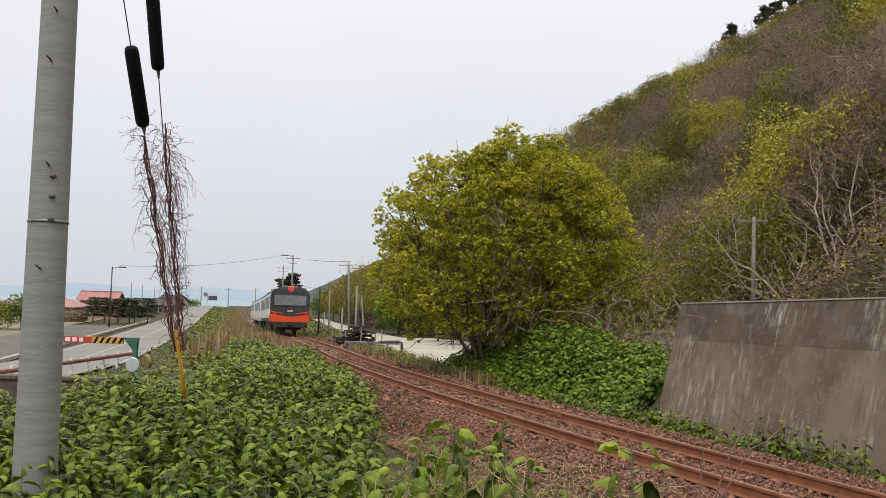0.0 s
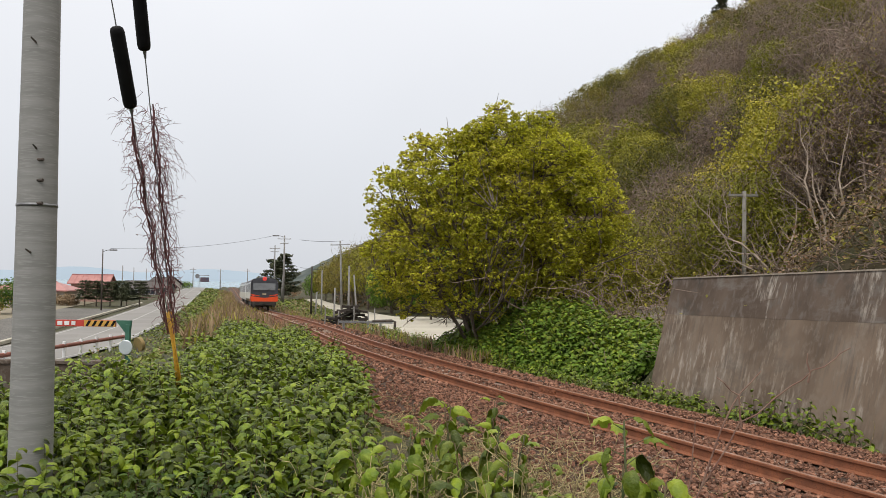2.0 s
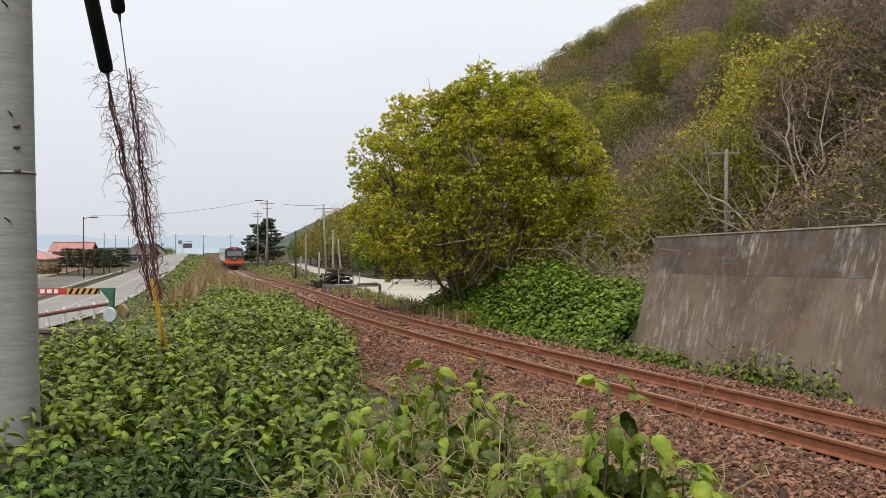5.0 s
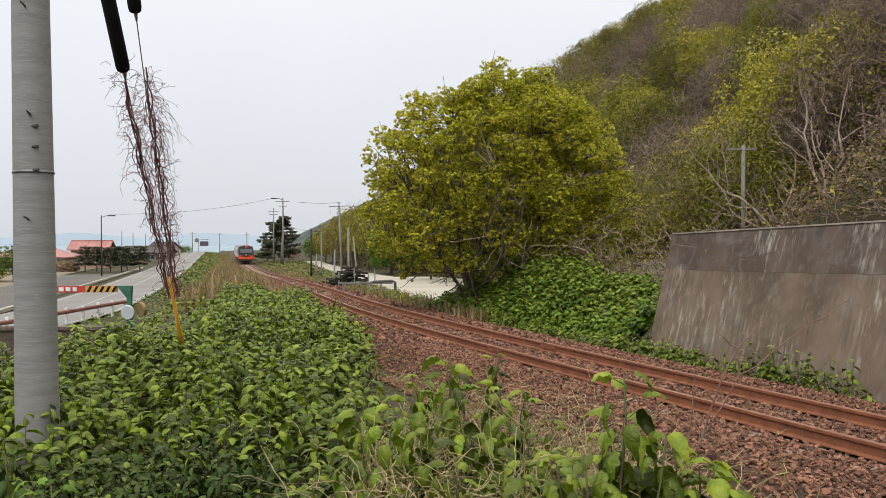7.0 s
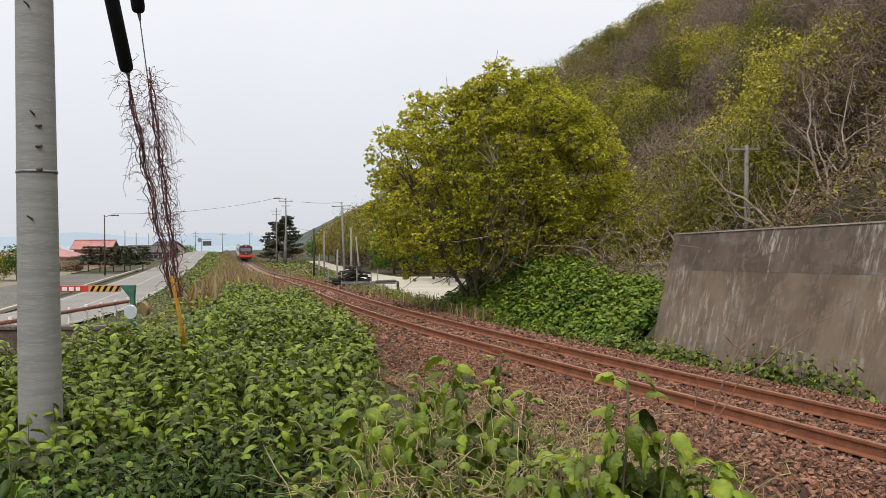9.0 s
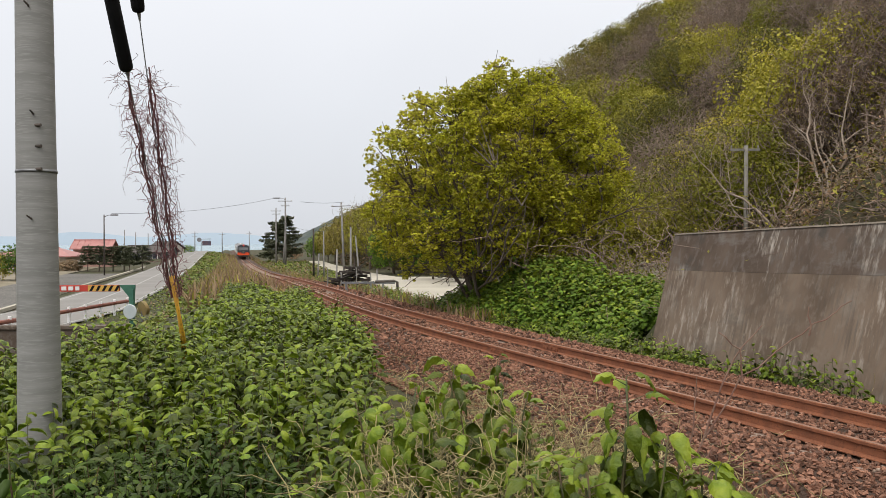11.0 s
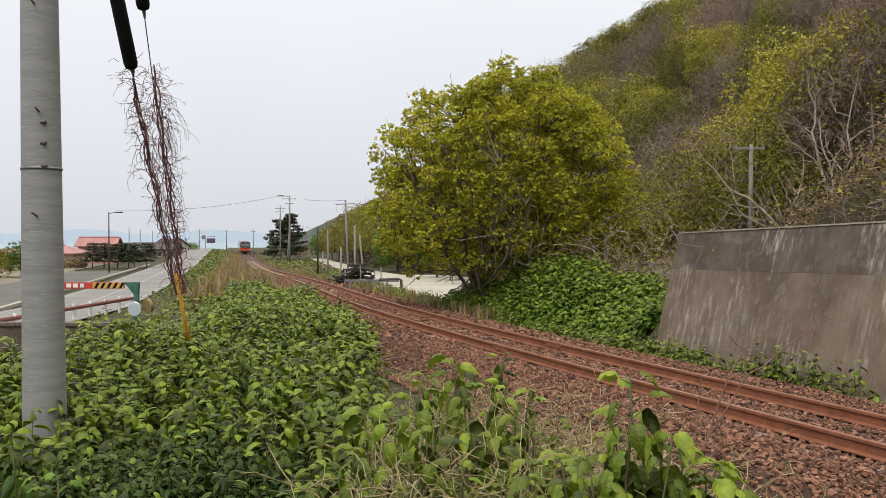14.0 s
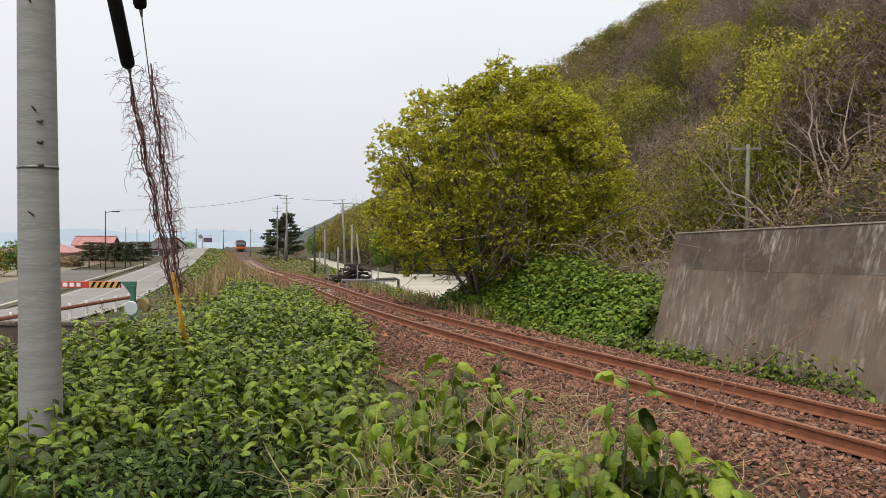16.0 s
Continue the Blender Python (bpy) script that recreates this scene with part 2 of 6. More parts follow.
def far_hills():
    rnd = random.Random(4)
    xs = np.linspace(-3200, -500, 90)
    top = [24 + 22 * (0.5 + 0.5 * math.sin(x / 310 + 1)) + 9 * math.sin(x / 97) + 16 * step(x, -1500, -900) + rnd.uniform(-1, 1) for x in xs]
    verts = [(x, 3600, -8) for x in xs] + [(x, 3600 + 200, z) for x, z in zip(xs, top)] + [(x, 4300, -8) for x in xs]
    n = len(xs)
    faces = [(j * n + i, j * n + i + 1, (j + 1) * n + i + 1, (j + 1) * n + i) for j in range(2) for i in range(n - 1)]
    tagged(link("backdrop", verts, faces, M_HAZE, smooth=True), "blue mountains across the bay, haze put into their glow", "mountains", kind="structure")


far_hills()


# ---- roads and paving ----
def strip(name, us, ys, material, height, label, category):
    return tagged(grid(name, us, ys, spot, height, material), label, category, kind="structure")


def road_height(x, y):
    return road_level(y) + 0.14 + 0 * x


_ry = np.concatenate([np.arange(6, 60, 3.0), np.arange(60, 420, 10.0)])


def road_spot(u, y):
    """Places across the road, u metres from its edge beside the railway."""
    return spot(u + np.interp(y, [6, 30, 42, 53, 80, 400], [-17.0, -14.6, -12.6, -10.6, -9.9, -10.2]), y)


def strip_road(name, us, ys, material, height, label, category):
    return tagged(grid(name, us, ys, road_spot, height, material), label, category, kind="structure")


road = strip_road("road", np.linspace(-6.6, 0, 6), _ry, M_ROAD, road_height, "worn grey asphalt road running beside the railway", "road")
for _u, _w in ((-0.35, 0.14), (-3.3, 0.15), (-6.2, 0.14)):
    strip_road("road_line", np.array([_u - _w / 2, _u + _w / 2]), _ry, M_PAINT, lambda x, y: road_height(x, y) + 0.006, "faded white painted road line", "road line")
lot = strip("pavement", np.linspace(-26.0, -18.6, 4), np.concatenate([np.arange(20, 60, 4.0), np.arange(60, 124, 8.0)]), M_LOT,
            lambda x, y: road_level(y) + 0.13 + 0 * x, "dark patched asphalt parking area", "parking area")
kerb_bm = bmesh.new()
_prev = None
for _y in np.arange(20, 150, 5.0):
    _p = [(float(spot(_a, _y)), _y, ROAD_Z + _h) for _a, _h in ((-18.3, 0.05), (-18.3, 0.28), (-18.0, 0.28), (-18.0, 0.05))]
    _v = [kerb_bm.verts.new(q) for q in _p]
    if _prev:
        for _i in range(3):
            kerb_bm.faces.new((_prev[_i], _prev[_i + 1], _v[_i + 1], _v[_i]))
    _prev = _v
tagged(part("kerb", kerb_bm, M_PALE), "pale concrete kerb between road and parking area", "kerb", kind="structure")


def lane_spot(u, y):
    """Places across the lane, which draws away from the railway and narrows."""
    return spot(3.6 + np.interp(y, [27, 43, 75, 110, 165, 190], [0, 0.6, 3.4, 6.0, 8.8, 10]) + u * np.interp(y, [27, 60, 110], [1, 1, 0.6]), y)


yard = tagged(grid("paved_yard", np.linspace(0, 5.6, 6), np.concatenate([np.arange(27, 60, 2.0), np.arange(60, 190, 5.0)]), lane_spot,
                   lambda x, y: track_z(y) - 0.38 + 0.35 * step(y, 60, 130) + 0 * x, M_PALE), "pale cream concrete lane beside the railway", "paved lane", kind="structure")
yard2 = tagged(grid("paved_yard", np.linspace(5.6, 10.2, 4), np.arange(33, 84, 3.0), lane_spot,
                    lambda x, y: track_z(y) - 0.385 + 0.35 * step(y, 60, 130) + 0 * x, M_PALE), "pale concrete turning place below the hill", "paved lane", kind="structure")

sand = strip("dirt_yard", np.linspace(-62, -26.0, 6), np.concatenate([np.arange(20, 60, 4.0), np.arange(60, 190, 8.0)]), M_SAND,
             lambda x, y: road_level(y) + 0.12 + 0.05 * rough(x, y, 5), "bare sandy yard in front of the houses", "yard")


# ---- the railway ----
GAUGE = 1.067
RAIL = [(-0.0635, -0.158), (0.0635, -0.158), (0.0635, -0.148), (0.012, -0.128), (0.009, -0.05), (0.0325, -0.036), (0.0325, -0.008),
        (0.024, 0.0), (-0.024, 0.0), (-0.0325, -0.008), (-0.0325, -0.036), (-0.009, -0.05), (-0.012, -0.128), (-0.0635, -0.148)]


def railway():
    tr = tagged(empty("railway_track"), "single rusty railway track on reddish-brown ballast", "railway track", kind="structure")
    ys = np.concatenate([np.arange(-30, 60, 0.75), np.arange(60, 420, 6.0)])
    for side in (-1, 1):
        verts, faces, k = [], [], len(RAIL)
        for y in ys:
            a = float(track_turn(y))
            for px, pz in RAIL:
                u = side * (GAUGE / 2 + 0.0325) + px
                verts.append((float(track_x(y)) + u * math.cos(a), y + u * math.sin(a), float(track_z(y)) + pz))
        for j in range(len(ys) - 1):
            for i in range(k):
                faces.append((j * k + i, j * k + (i + 1) % k, (j + 1) * k + (i + 1) % k, (j + 1) * k + i))
        rail = link("rail", verts, faces, M_RUST, tr)
        rail.data.materials.append(M_RAILHEAD)
        for p in rail.data.polygons:
            if p.index % k == 7:
                p.material_index = 1
    return tr


track = railway()


def sleepers():
    bm = bmesh.new()
    box(bm, -1.05, -0.1, -0.32, 1.05, 0.1, -0.178, 0.015)
    first = part("sleeper", bm, M_SLEEPER, track)
    ys, y = [], 4.0
    while y < 170:
        ys.append(y)
        y += 0.66
    for i, y in enumerate(ys):
        ob = first if i == 0 else new("sleeper", first.data)
        ob.parent = track
        ob.matrix_basis = pose(float(track_x(y)), y, float(track_z(y)), 0, 0, math.degrees(float(track_turn(y))) + random.uniform(-1, 1))


sleepers()


def fishplates():
    """Bolted joints of the rails."""
    for y in (15.4, 40.4):
        for side in (-1, 1):
            a, u = float(track_turn(y)), side * (GAUGE / 2 + 0.0325)
            for face in (-1, 1):
                bm = bmesh.new()
                box(bm, -0.012, -0.28, -0.125, 0.012, 0.28, -0.045, 0.006)
                for k in (-0.2, -0.07, 0.07, 0.2):
                    box(bm, -0.03, k - 0.017, -0.1, 0.03, k + 0.017, -0.066, 0.004)
                f = part("fishplate", bm, M_RUST, track, "bolted rusty joint plate")
                w = u + face * 0.022
                f.matrix_basis = pose(float(track_x(y)) + w * math.cos(a), y + w * math.sin(a), float(track_z(y)), 0, 0, math.degrees(a))


fishplates()
bed = grid("ballast_bed", np.linspace(-3.3, 2.75, 26), np.concatenate([np.arange(-8, 40, 0.5), np.arange(40, 400, 6.0)]), spot, lambda x, y: ground_z(x, y) + 0.01 - 0.1 * step(-off(x, y), 2.85, 3.3) - 0.08 * step(off(x, y), 2.3, 2.75), M_BED)
tagged(bed, "reddish-brown crushed stone trackbed", "ballast", kind="structure")


def stone_cloud(rng, x, y, size, lift):
    """Angular stones as uneven blocks."""
    n = len(x)
    T = np.array([(a, b, c) for a in (-1, 1) for b in (-1, 1) for c in (-1, 1)], float)
    V = T[None] * (0.5 + rng.uniform(-0.24, 0.16, (n, 8, 3))) * np.stack([np.ones(n), rng.uniform(0.6, 0.95, n), rng.uniform(0.4, 0.75, n)], 1)[:, None] * size[:, None, None]
    ax = rng.normal(0, 1, (n, 3)) * np.array([0.5, 0.5, 1])
    ax /= np.linalg.norm(ax, axis=1)[:, None]
    an = rng.uniform(0, 6.28, n)
    c, s = np.cos(an)[:, None, None], np.sin(an)[:, None, None]
    A = np.broadcast_to(ax[:, None], V.shape)
    V = V * c + np.cross(A, V) * s + A * (A * V).sum(-1, keepdims=True) * (1 - c)
    P = np.stack([x, y, ground_z(x, y) + lift], 1)
    F = [tuple(i * 8 + q for q in f) for i in range(n) for f in ((0, 1, 3, 2), (4, 6, 7, 5), (0, 4, 5, 1), (2, 3, 7, 6), (0, 2, 6, 4), (1, 5, 7, 3))]
    return (V + P[:, None]).reshape(-1, 3), F


def ballast():
    rng = np.random.default_rng(3)
    clouds = []
    for n, y0, y1, big in ((36000, 4.5, 17, 0.05), (10000, 17, 34, 0.08), (3000, 34, 70, 0.11)):
        y = rng.uniform(y0, y1, n)
        u = rng.uniform(-3.4, 2.75, n)
        gap = np.abs(np.abs(u) - (GAUGE / 2 + 0.0325))
        keep = (gap > 0.075) & (rng.random(n) < np.where(np.abs(u) < 1.9, 1.0, 0.8))
        x, y = spot(u[keep], y[keep]), y[keep]
        clouds.append((*stone_cloud(rng, x, y, rng.uniform(0.55, 1.15, len(x)) * big, rng.uniform(0.008, 0.045, len(x))), 0))
    verts, faces, b = [], [], 0
    for V, F, _ in clouds:
        verts.append(V)
        faces += [tuple(b + a for a in f) for f in F]
        b += len(V)
    st = link("crushed_stone", np.concatenate(verts).tolist(), faces, M_STONE, bed)
    tagged(st, "reddish-brown angular crushed stones", kind="stuff")
    # loose stones nearest to the eye, each its own piece
    shapes = []
    for _ in range(6):
        V, F = stone_cloud(rng, np.zeros(1), np.zeros(1), np.array([0.058]), 0)
        V = V - V.mean(0)
        me = bpy.data.meshes.new("stone")
        me.from_pydata(V.tolist(), [], F)
        me.materials.append(M_STONE)
        shapes.append(me)
    for i in range(290):
        y = rng.uniform(6.0, 9.5)
        u = rng.uniform(-2.9, -0.75)
        ob = new("stone", shapes[i % 6])
        ob.parent = bed
        x = float(spot(u, y))
        ob.matrix_basis = pose(x, y, float(ground_z(x, y)) + 0.035, rng.uniform(0, 360), rng.uniform(0, 360), rng.uniform(0, 360))


ballast()


# ---- the battered concrete wall ----
M_WALL = surface("dark_weathered_concrete", (0.078, 0.055, 0.041), (0.122, 0.09, 0.069), 1.3, 9.0, 0.9, 0.5, c=(0.12, 0.098, 0.082), stretch=(1, 1, 0.5), depth=0.012, split=(0.4, 0.6))
M_WALL_LOW = surface("brown_weathered_concrete", (0.1, 0.071, 0.05), (0.168, 0.124, 0.091), 1.1, 9.0, 0.9, 0.5, c=(0.16, 0.124, 0.096), stretch=(1, 1, 0.5), depth=0.012, split=(0.4, 0.6))


def streaks(m, colour, amount, size=(2.6, 2.6, 0.28), seed=0.0):
    """Lime runs that follow the slope, gathered in patches."""
    n, l = m.node_tree.nodes, m.node_tree.links
    bs = n["Principled BSDF"]
    was = bs.inputs["Base Color"].links[0].from_socket
    co, mq, join = n.new("ShaderNodeTexCoord"), n.new("ShaderNodeMapping"), n.new("ShaderNodeCombineXYZ")
    # one axis along the wall, the other down its batter
    for axis, way, size_now in (("X", Vector((0.275, -0.961, 0.067)), size[0]), ("Z", Vector((0.292, 0.15, 0.945)), size[2])):
        dot = n.new("ShaderNodeVectorMath")
        dot.operation = "DOT_PRODUCT"
        dot.inputs[1].default_value = way * size_now
        l.new(co.outputs["Object"], dot.inputs[0])
        l.new(dot.outputs["Value"], join.inputs[axis])
    join.inputs["Y"].default_value = seed
    mq.inputs["Location"].default_value = (seed * 3 + 0.52, 0.13, 0)
    a, b = n.new("ShaderNodeTexNoise"), n.new("ShaderNodeTexNoise")
    a.inputs["Scale"].default_value, a.inputs["Detail"].default_value, a.inputs["Roughness"].default_value = 2.2, 6, 0.65
    b.inputs["Scale"].default_value, b.inputs["Detail"].default_value = 0.75, 3
    l.new(co.outputs["Object"], mq.inputs["Vector"])
    l.new(join.outputs[0], a.inputs["Vector"]), l.new(mq.outputs[0], b.inputs["Vector"])
    ra, rb, mu, mx = n.new("ShaderNodeMapRange"), n.new("ShaderNodeMapRange"), n.new("ShaderNodeMath"), n.new("ShaderNodeMixRGB")
    ra.inputs["From Min"].default_value, ra.inputs["From Max"].default_value = 0.51, 0.67
    rb.inputs["From Min"].default_value, rb.inputs["From Max"].default_value, rb.inputs["To Max"].default_value = 0.45, 0.58, amount
    mu.operation = "MULTIPLY"
    l.new(a.outputs["Fac"], ra.inputs["Value"]), l.new(b.outputs["Fac"], rb.inputs["Value"])
    l.new(ra.outputs[0], mu.inputs[0]), l.new(rb.outputs[0], mu.inputs[1])
    l.new(mu.outputs[0], mx.inputs[0]), l.new(was, mx.inputs[1])
    mx.inputs[2].default_value = (*colour, 1)
    l.new(mx.outputs[0], bs.inputs["Base Color"])


streaks(M_WALL, (0.06, 0.052, 0.045), 0.85, (1.3, 1.3, 0.9), 7.0)
streaks(M_WALL, (0.13, 0.115, 0.1), 0.7, (2.5, 2.5, 1.2), 2.0)
streaks(M_WALL, (0.45, 0.41, 0.36), 0.95, (4.0, 4.0, 0.9))
streaks(M_WALL, (0.16, 0.145, 0.13), 0.8, (0.7, 0.7, 1.6), 15.0)
streaks(M_WALL_LOW, (0.2, 0.165, 0.135), 0.85, (1.3, 1.3, 0.9), 7.0)
streaks(M_WALL_LOW, (0.4, 0.355, 0.305), 0.8, (4.0, 4.0, 0.9))
streaks(M_WALL_LOW, (0.085, 0.072, 0.06), 0.45, (0.8, 0.8, 1.5), 21.0)
streaks(M_WALL_LOW, (0.1, 0.085, 0.07), 0.6, (9.0, 9.0, 0.8), 11.0)
streaks(M_WALL_LOW, (0.05, 0.042, 0.036), 0.5, (5, 5, 0.4), 4.0)


M_COPING = surface("coping", (0.3, 0.255, 0.2), (0.22, 0.19, 0.15), 3, 30, 0.9, 0.3, c=(0.16, 0.14, 0.11))


def concrete_wall():
    a, b = Vector((4.35, 17.0, -0.45)), Vector((7.9, 4.6, -0.45))
    ta, tb = Vector((4.98, 17.25, 2.11)), Vector((8.95, 5.2, 2.42))
    back = Vector((0.45, 0.13, 0))
    w = tagged(empty("retaining_wall", Matrix.Translation(a)), "dark stained battered concrete retaining wall with pale streaks", "retaining wall", kind="structure")
    seam = 0.70
    rows = [(0.0, seam - 0.0006), (seam + 0.0006, 0.99), (0.99, 1.0)]
    n = 4
    for r, (k0, k1) in enumerate(rows):
        for i in range(n):
            bm = bmesh.new()
            gap = 0.0001
            f0, f1 = i / n + (gap if i and r < 2 else 0), (i + 1) / n - (gap if i < n - 1 and r < 2 else 0)
            q = []
            for f in (f0, f1):
                lo, hi = a.lerp(b, f), ta.lerp(tb, f)
                for k in (k0, k1):
                    p = lo.lerp(hi, k)
                    lip = Vector((-0.02, -0.006, 0)) if r == 2 else Vector()
                    q += [p + lip - a, p + back + lip * 0 - a]
            vs = [bm.verts.new(p) for p in q]
            for fc in ((0, 1, 3, 2), (4, 6, 7, 5), (0, 4, 5, 1), (2, 3, 7, 6), (0, 2, 6, 4), (1, 5, 7, 3)):
                bm.faces.new([vs[t] for t in fc])
            if r < 2:
                bmesh.ops.subdivide_edges(bm, edges=[e for e in bm.edges if e.calc_length() > 0.7], cuts=3, use_grid_fill=True)
            part("coping" if r == 2 else "wall_panel", bm, (M_WALL_LOW, M_WALL, M_COPING)[r], w)
    return w


wall = concrete_wall()


# ---- the mast, its stays and their covers ----
M_BLACK = surface("black_rubber", (0.004, 0.004, 0.005), (0.007, 0.007, 0.008), 6, 40, 0.7, 0.1, spec=0.15)
M_STEEL = surface("galvanised_steel", (0.25, 0.26, 0.27), (0.18, 0.18, 0.19), 8, 60, 0.5, 0.1, metal=0.6)
M_YELLOW = surface("yellow_plastic", (0.62, 0.34, 0.03), (0.52, 0.27, 0.03), 3, 30, 0.5, 0.1, c=(0.4, 0.2, 0.04))
M_DARKSTEEL = surface("dark_steel", (0.04, 0.035, 0.03), (0.08, 0.06, 0.05), 8, 60, 0.6, 0.2)
MAST = (-3.57, 7.2)


def mast():
    m = tagged(empty("utility_pole", pose(MAST[0] + 0.04, MAST[1], -0.2, 0, -0.4, 0)), "grey spun-concrete utility pole standing in knotweed", "utility pole")
    bm = bmesh.new()
    zs = np.linspace(0, 11.5, 24)
    tube(bm, [(0, 0, z) for z in zs], [0.184 - z / 140 for z in zs], 28)
    part("shaft", bm, M_CONC, m, smooth=True)
    for z in (2.78,):
        bm = bmesh.new()
        tube(bm, [(0, 0, z - 0.012), (0, 0, z + 0.012)], 0.1875 - z / 140 + 0.0025, 28)
        part("band", bm, M_STEEL, m, "thin pale steel band", smooth=True)
    for i, z in enumerate((2.36, 3.26, 4.19, 4.64, 5.1, 5.55, 6.0)):
        a = radians(-62 + 8 * (i % 2))
        r = 0.192 - z / 150
        bm = bmesh.new()
        c, s = math.cos(a), math.sin(a)
        tube(bm, [(c * (r - 0.02) - 0.05, s * (r - 0.02), z), (c * (r + 0.04) - 0.06, s * (r + 0.04), z + 0.005), (c * (r + 0.09) - 0.1, s * (r + 0.09), z + 0.03)], [0.009, 0.009, 0.006], 6)
        part("step_bolt", bm, M_DARKSTEEL, m)
    for z in (2.79, 2.99, 3.17):
        a = radians(-52)
        r = 0.192 - z / 150
        bm = bmesh.new()
        tube(bm, [(math.cos(a) * (r - 0.03) - 0.03, math.sin(a) * r, z), (math.cos(a) * (r + 0.02), math.sin(a) * (r + 0.02), z)], 0.014, 8)
        part("bolt", bm, M_DARKSTEEL, m)
    return m


mast()
ANCHOR = Vector((-3.66, 12.0, -0.2))
STAYS = (Vector((MAST[0] - 0.12, MAST[1] + 0.16, 7.75)), Vector((MAST[0] + 0.02, MAST[1] + 0.1, 10.9)))


def stay(top, z0, z1, guard):
    low = Vector((top.x, top.y, ANCHOR.z)) * 0 + ANCHOR + Vector((0.045 if guard else -0.045, 0, 0))
    s = tagged(empty("guy_wire", Matrix.Translation(low)), "steel guy wire with a black rubber cover and yellow guard", "guy wire", group="stays of the utility pole")
    d = top - low
    at = lambda z: d * ((z - low.z) / d.z)
    bm = bmesh.new()
    tube(bm, [at(low.z), at(low.z + 0.5 * d.z), d], 0.008, 6)
    part("wire", bm, M_STEEL, s)
    bm = bmesh.new()
    e = (at(z1) - at(z0)).normalized()
    tube(bm, [at(z0) + e * k for k in (0, 0.02, 0.07)] + [at(z1) - e * k for k in (0.07, 0.02, 0)], [0.045, 0.07, 0.08, 0.08, 0.07, 0.045], 18)
    part("insulator_cover", bm, M_BLACK, s, "black rubber cover", smooth=True)
    bm = bmesh.new()
    tube(bm, [at(z0) - e * 0.1, at(z0)], [0.012, 0.025], 8)
    part("clamp", bm, M_STEEL, s)
    bm = bmesh.new()
    tube(bm, [at(low.z + 0.1), at(low.z + 1.7)], 0.024, 10)
    part("guard", bm, M_YELLOW, s, "yellow plastic guard tube", smooth=True)
    return s


stay(STAYS[0], 3.96, 4.78, True)
stay(STAYS[1], 4.74, 5.85, False)


# ---- leaves and trees ----
SLIM = (np.array([(0, 0, 0), (-.27, .45, .07), (0, 1, -.06), (.27, .45, .07)]), [(0, 2, 1), (0, 3, 2)])
def _mid_leaf():
    """A rounded leaf that arches over and curls down at its edges."""
    ks, ws = (0.0, 0.14, 0.38, 0.65, 0.86, 1.0), (0, 0.27, 0.37, 0.31, 0.15, 0)
    rib = [(0, k, 0.10 * math.sin(3.0 * k) - 0.42 * k * k) for k in ks]
    left = [(-w, k - 0.03, z - 0.22 * w - 0.02) for (_, k, z), w in zip(rib[1:5], ws[1:5])]
    right = [(w, k - 0.03, z - 0.22 * w + 0.02) for (_, k, z), w in zip(rib[1:5], ws[1:5])]
    f = [(0, 1, 6), (0, 10, 1), (4, 5, 9), (4, 13, 5)]
    for i in range(3):
        f += [(6 + i, 1 + i, 2 + i, 7 + i), (1 + i, 10 + i, 11 + i, 2 + i)]
    return np.array(rib + left + right), f


ROUND = _mid_leaf()


def _arched_leaf(wide, first, last, fold):
    """A pointed oval leaf that leaves its stem level and bends over until its tip hangs."""
    n, p, rib = 5, (0.0, 0.0), [(0.0, 0.0)]
    for i in range(n):
        a = radians(first + (last - first) * i / (n - 1))
        p = (p[0] + math.cos(a) / n, p[1] + math.sin(a) / n)
        rib.append(p)
    ws = [wide * k for k in (0.72, 1.0, 0.85, 0.5)]
    verts = [(0, y, z) for y, z in rib]
    for s in (-1, 1):
        verts += [(s * w, rib[i + 1][0] - 0.02, rib[i + 1][1] - fold * w + 0.03 * s) for i, w in enumerate(ws)]
    f = [(0, 1, 6), (0, 10, 1), (4, 5, 9), (4, 13, 5)]
    for i in range(3):
        f += [(6 + i, 1 + i, 2 + i, 7 + i), (1 + i, 10 + i, 11 + i, 2 + i)]
    return np.array(verts), f


ARCHED = _arched_leaf(0.22, 30, -64, 0.4)
OVAL = (SLIM[0] * np.array([1.55, 1, 1.2]), SLIM[1])
BLADE = (np.array([(-.022, 0, 0), (.022, 0, 0), (-.016, .5, .05), (.016, .5, .05), (0, 1, -.08)]), [(0, 1, 3, 2), (2, 3, 4)])


def spread(P, size, yaw, pitch, roll, shape):
    """Vertices and faces of one leaf shape at many places; pitch tips a leaf upwards from level."""
    T, F = shape
    P, size = np.asarray(P, float), np.asarray(size, float)
    cy, sy, cp, sp, cr, sr = np.cos(yaw), np.sin(yaw), np.cos(pitch), np.sin(pitch), np.cos(roll), np.sin(roll)
    V = T[None] * size[:, None, None]
    x, y, z = V[..., 0], V[..., 1], V[..., 2]
    x, z = x * cr[:, None] + z * sr[:, None], -x * sr[:, None] + z * cr[:, None]
    y, z = y * cp[:, None] - z * sp[:, None], y * sp[:, None] + z * cp[:, None]
    x, y = x * cy[:, None] - y * sy[:, None], x * sy[:, None] + y * cy[:, None]
    V = np.stack([x, y, z], -1) + P[:, None]
    n, k = len(P), len(T)
    return V.reshape(-1, 3), [tuple(i * k + a for a in f) for i in range(n) for f in F]


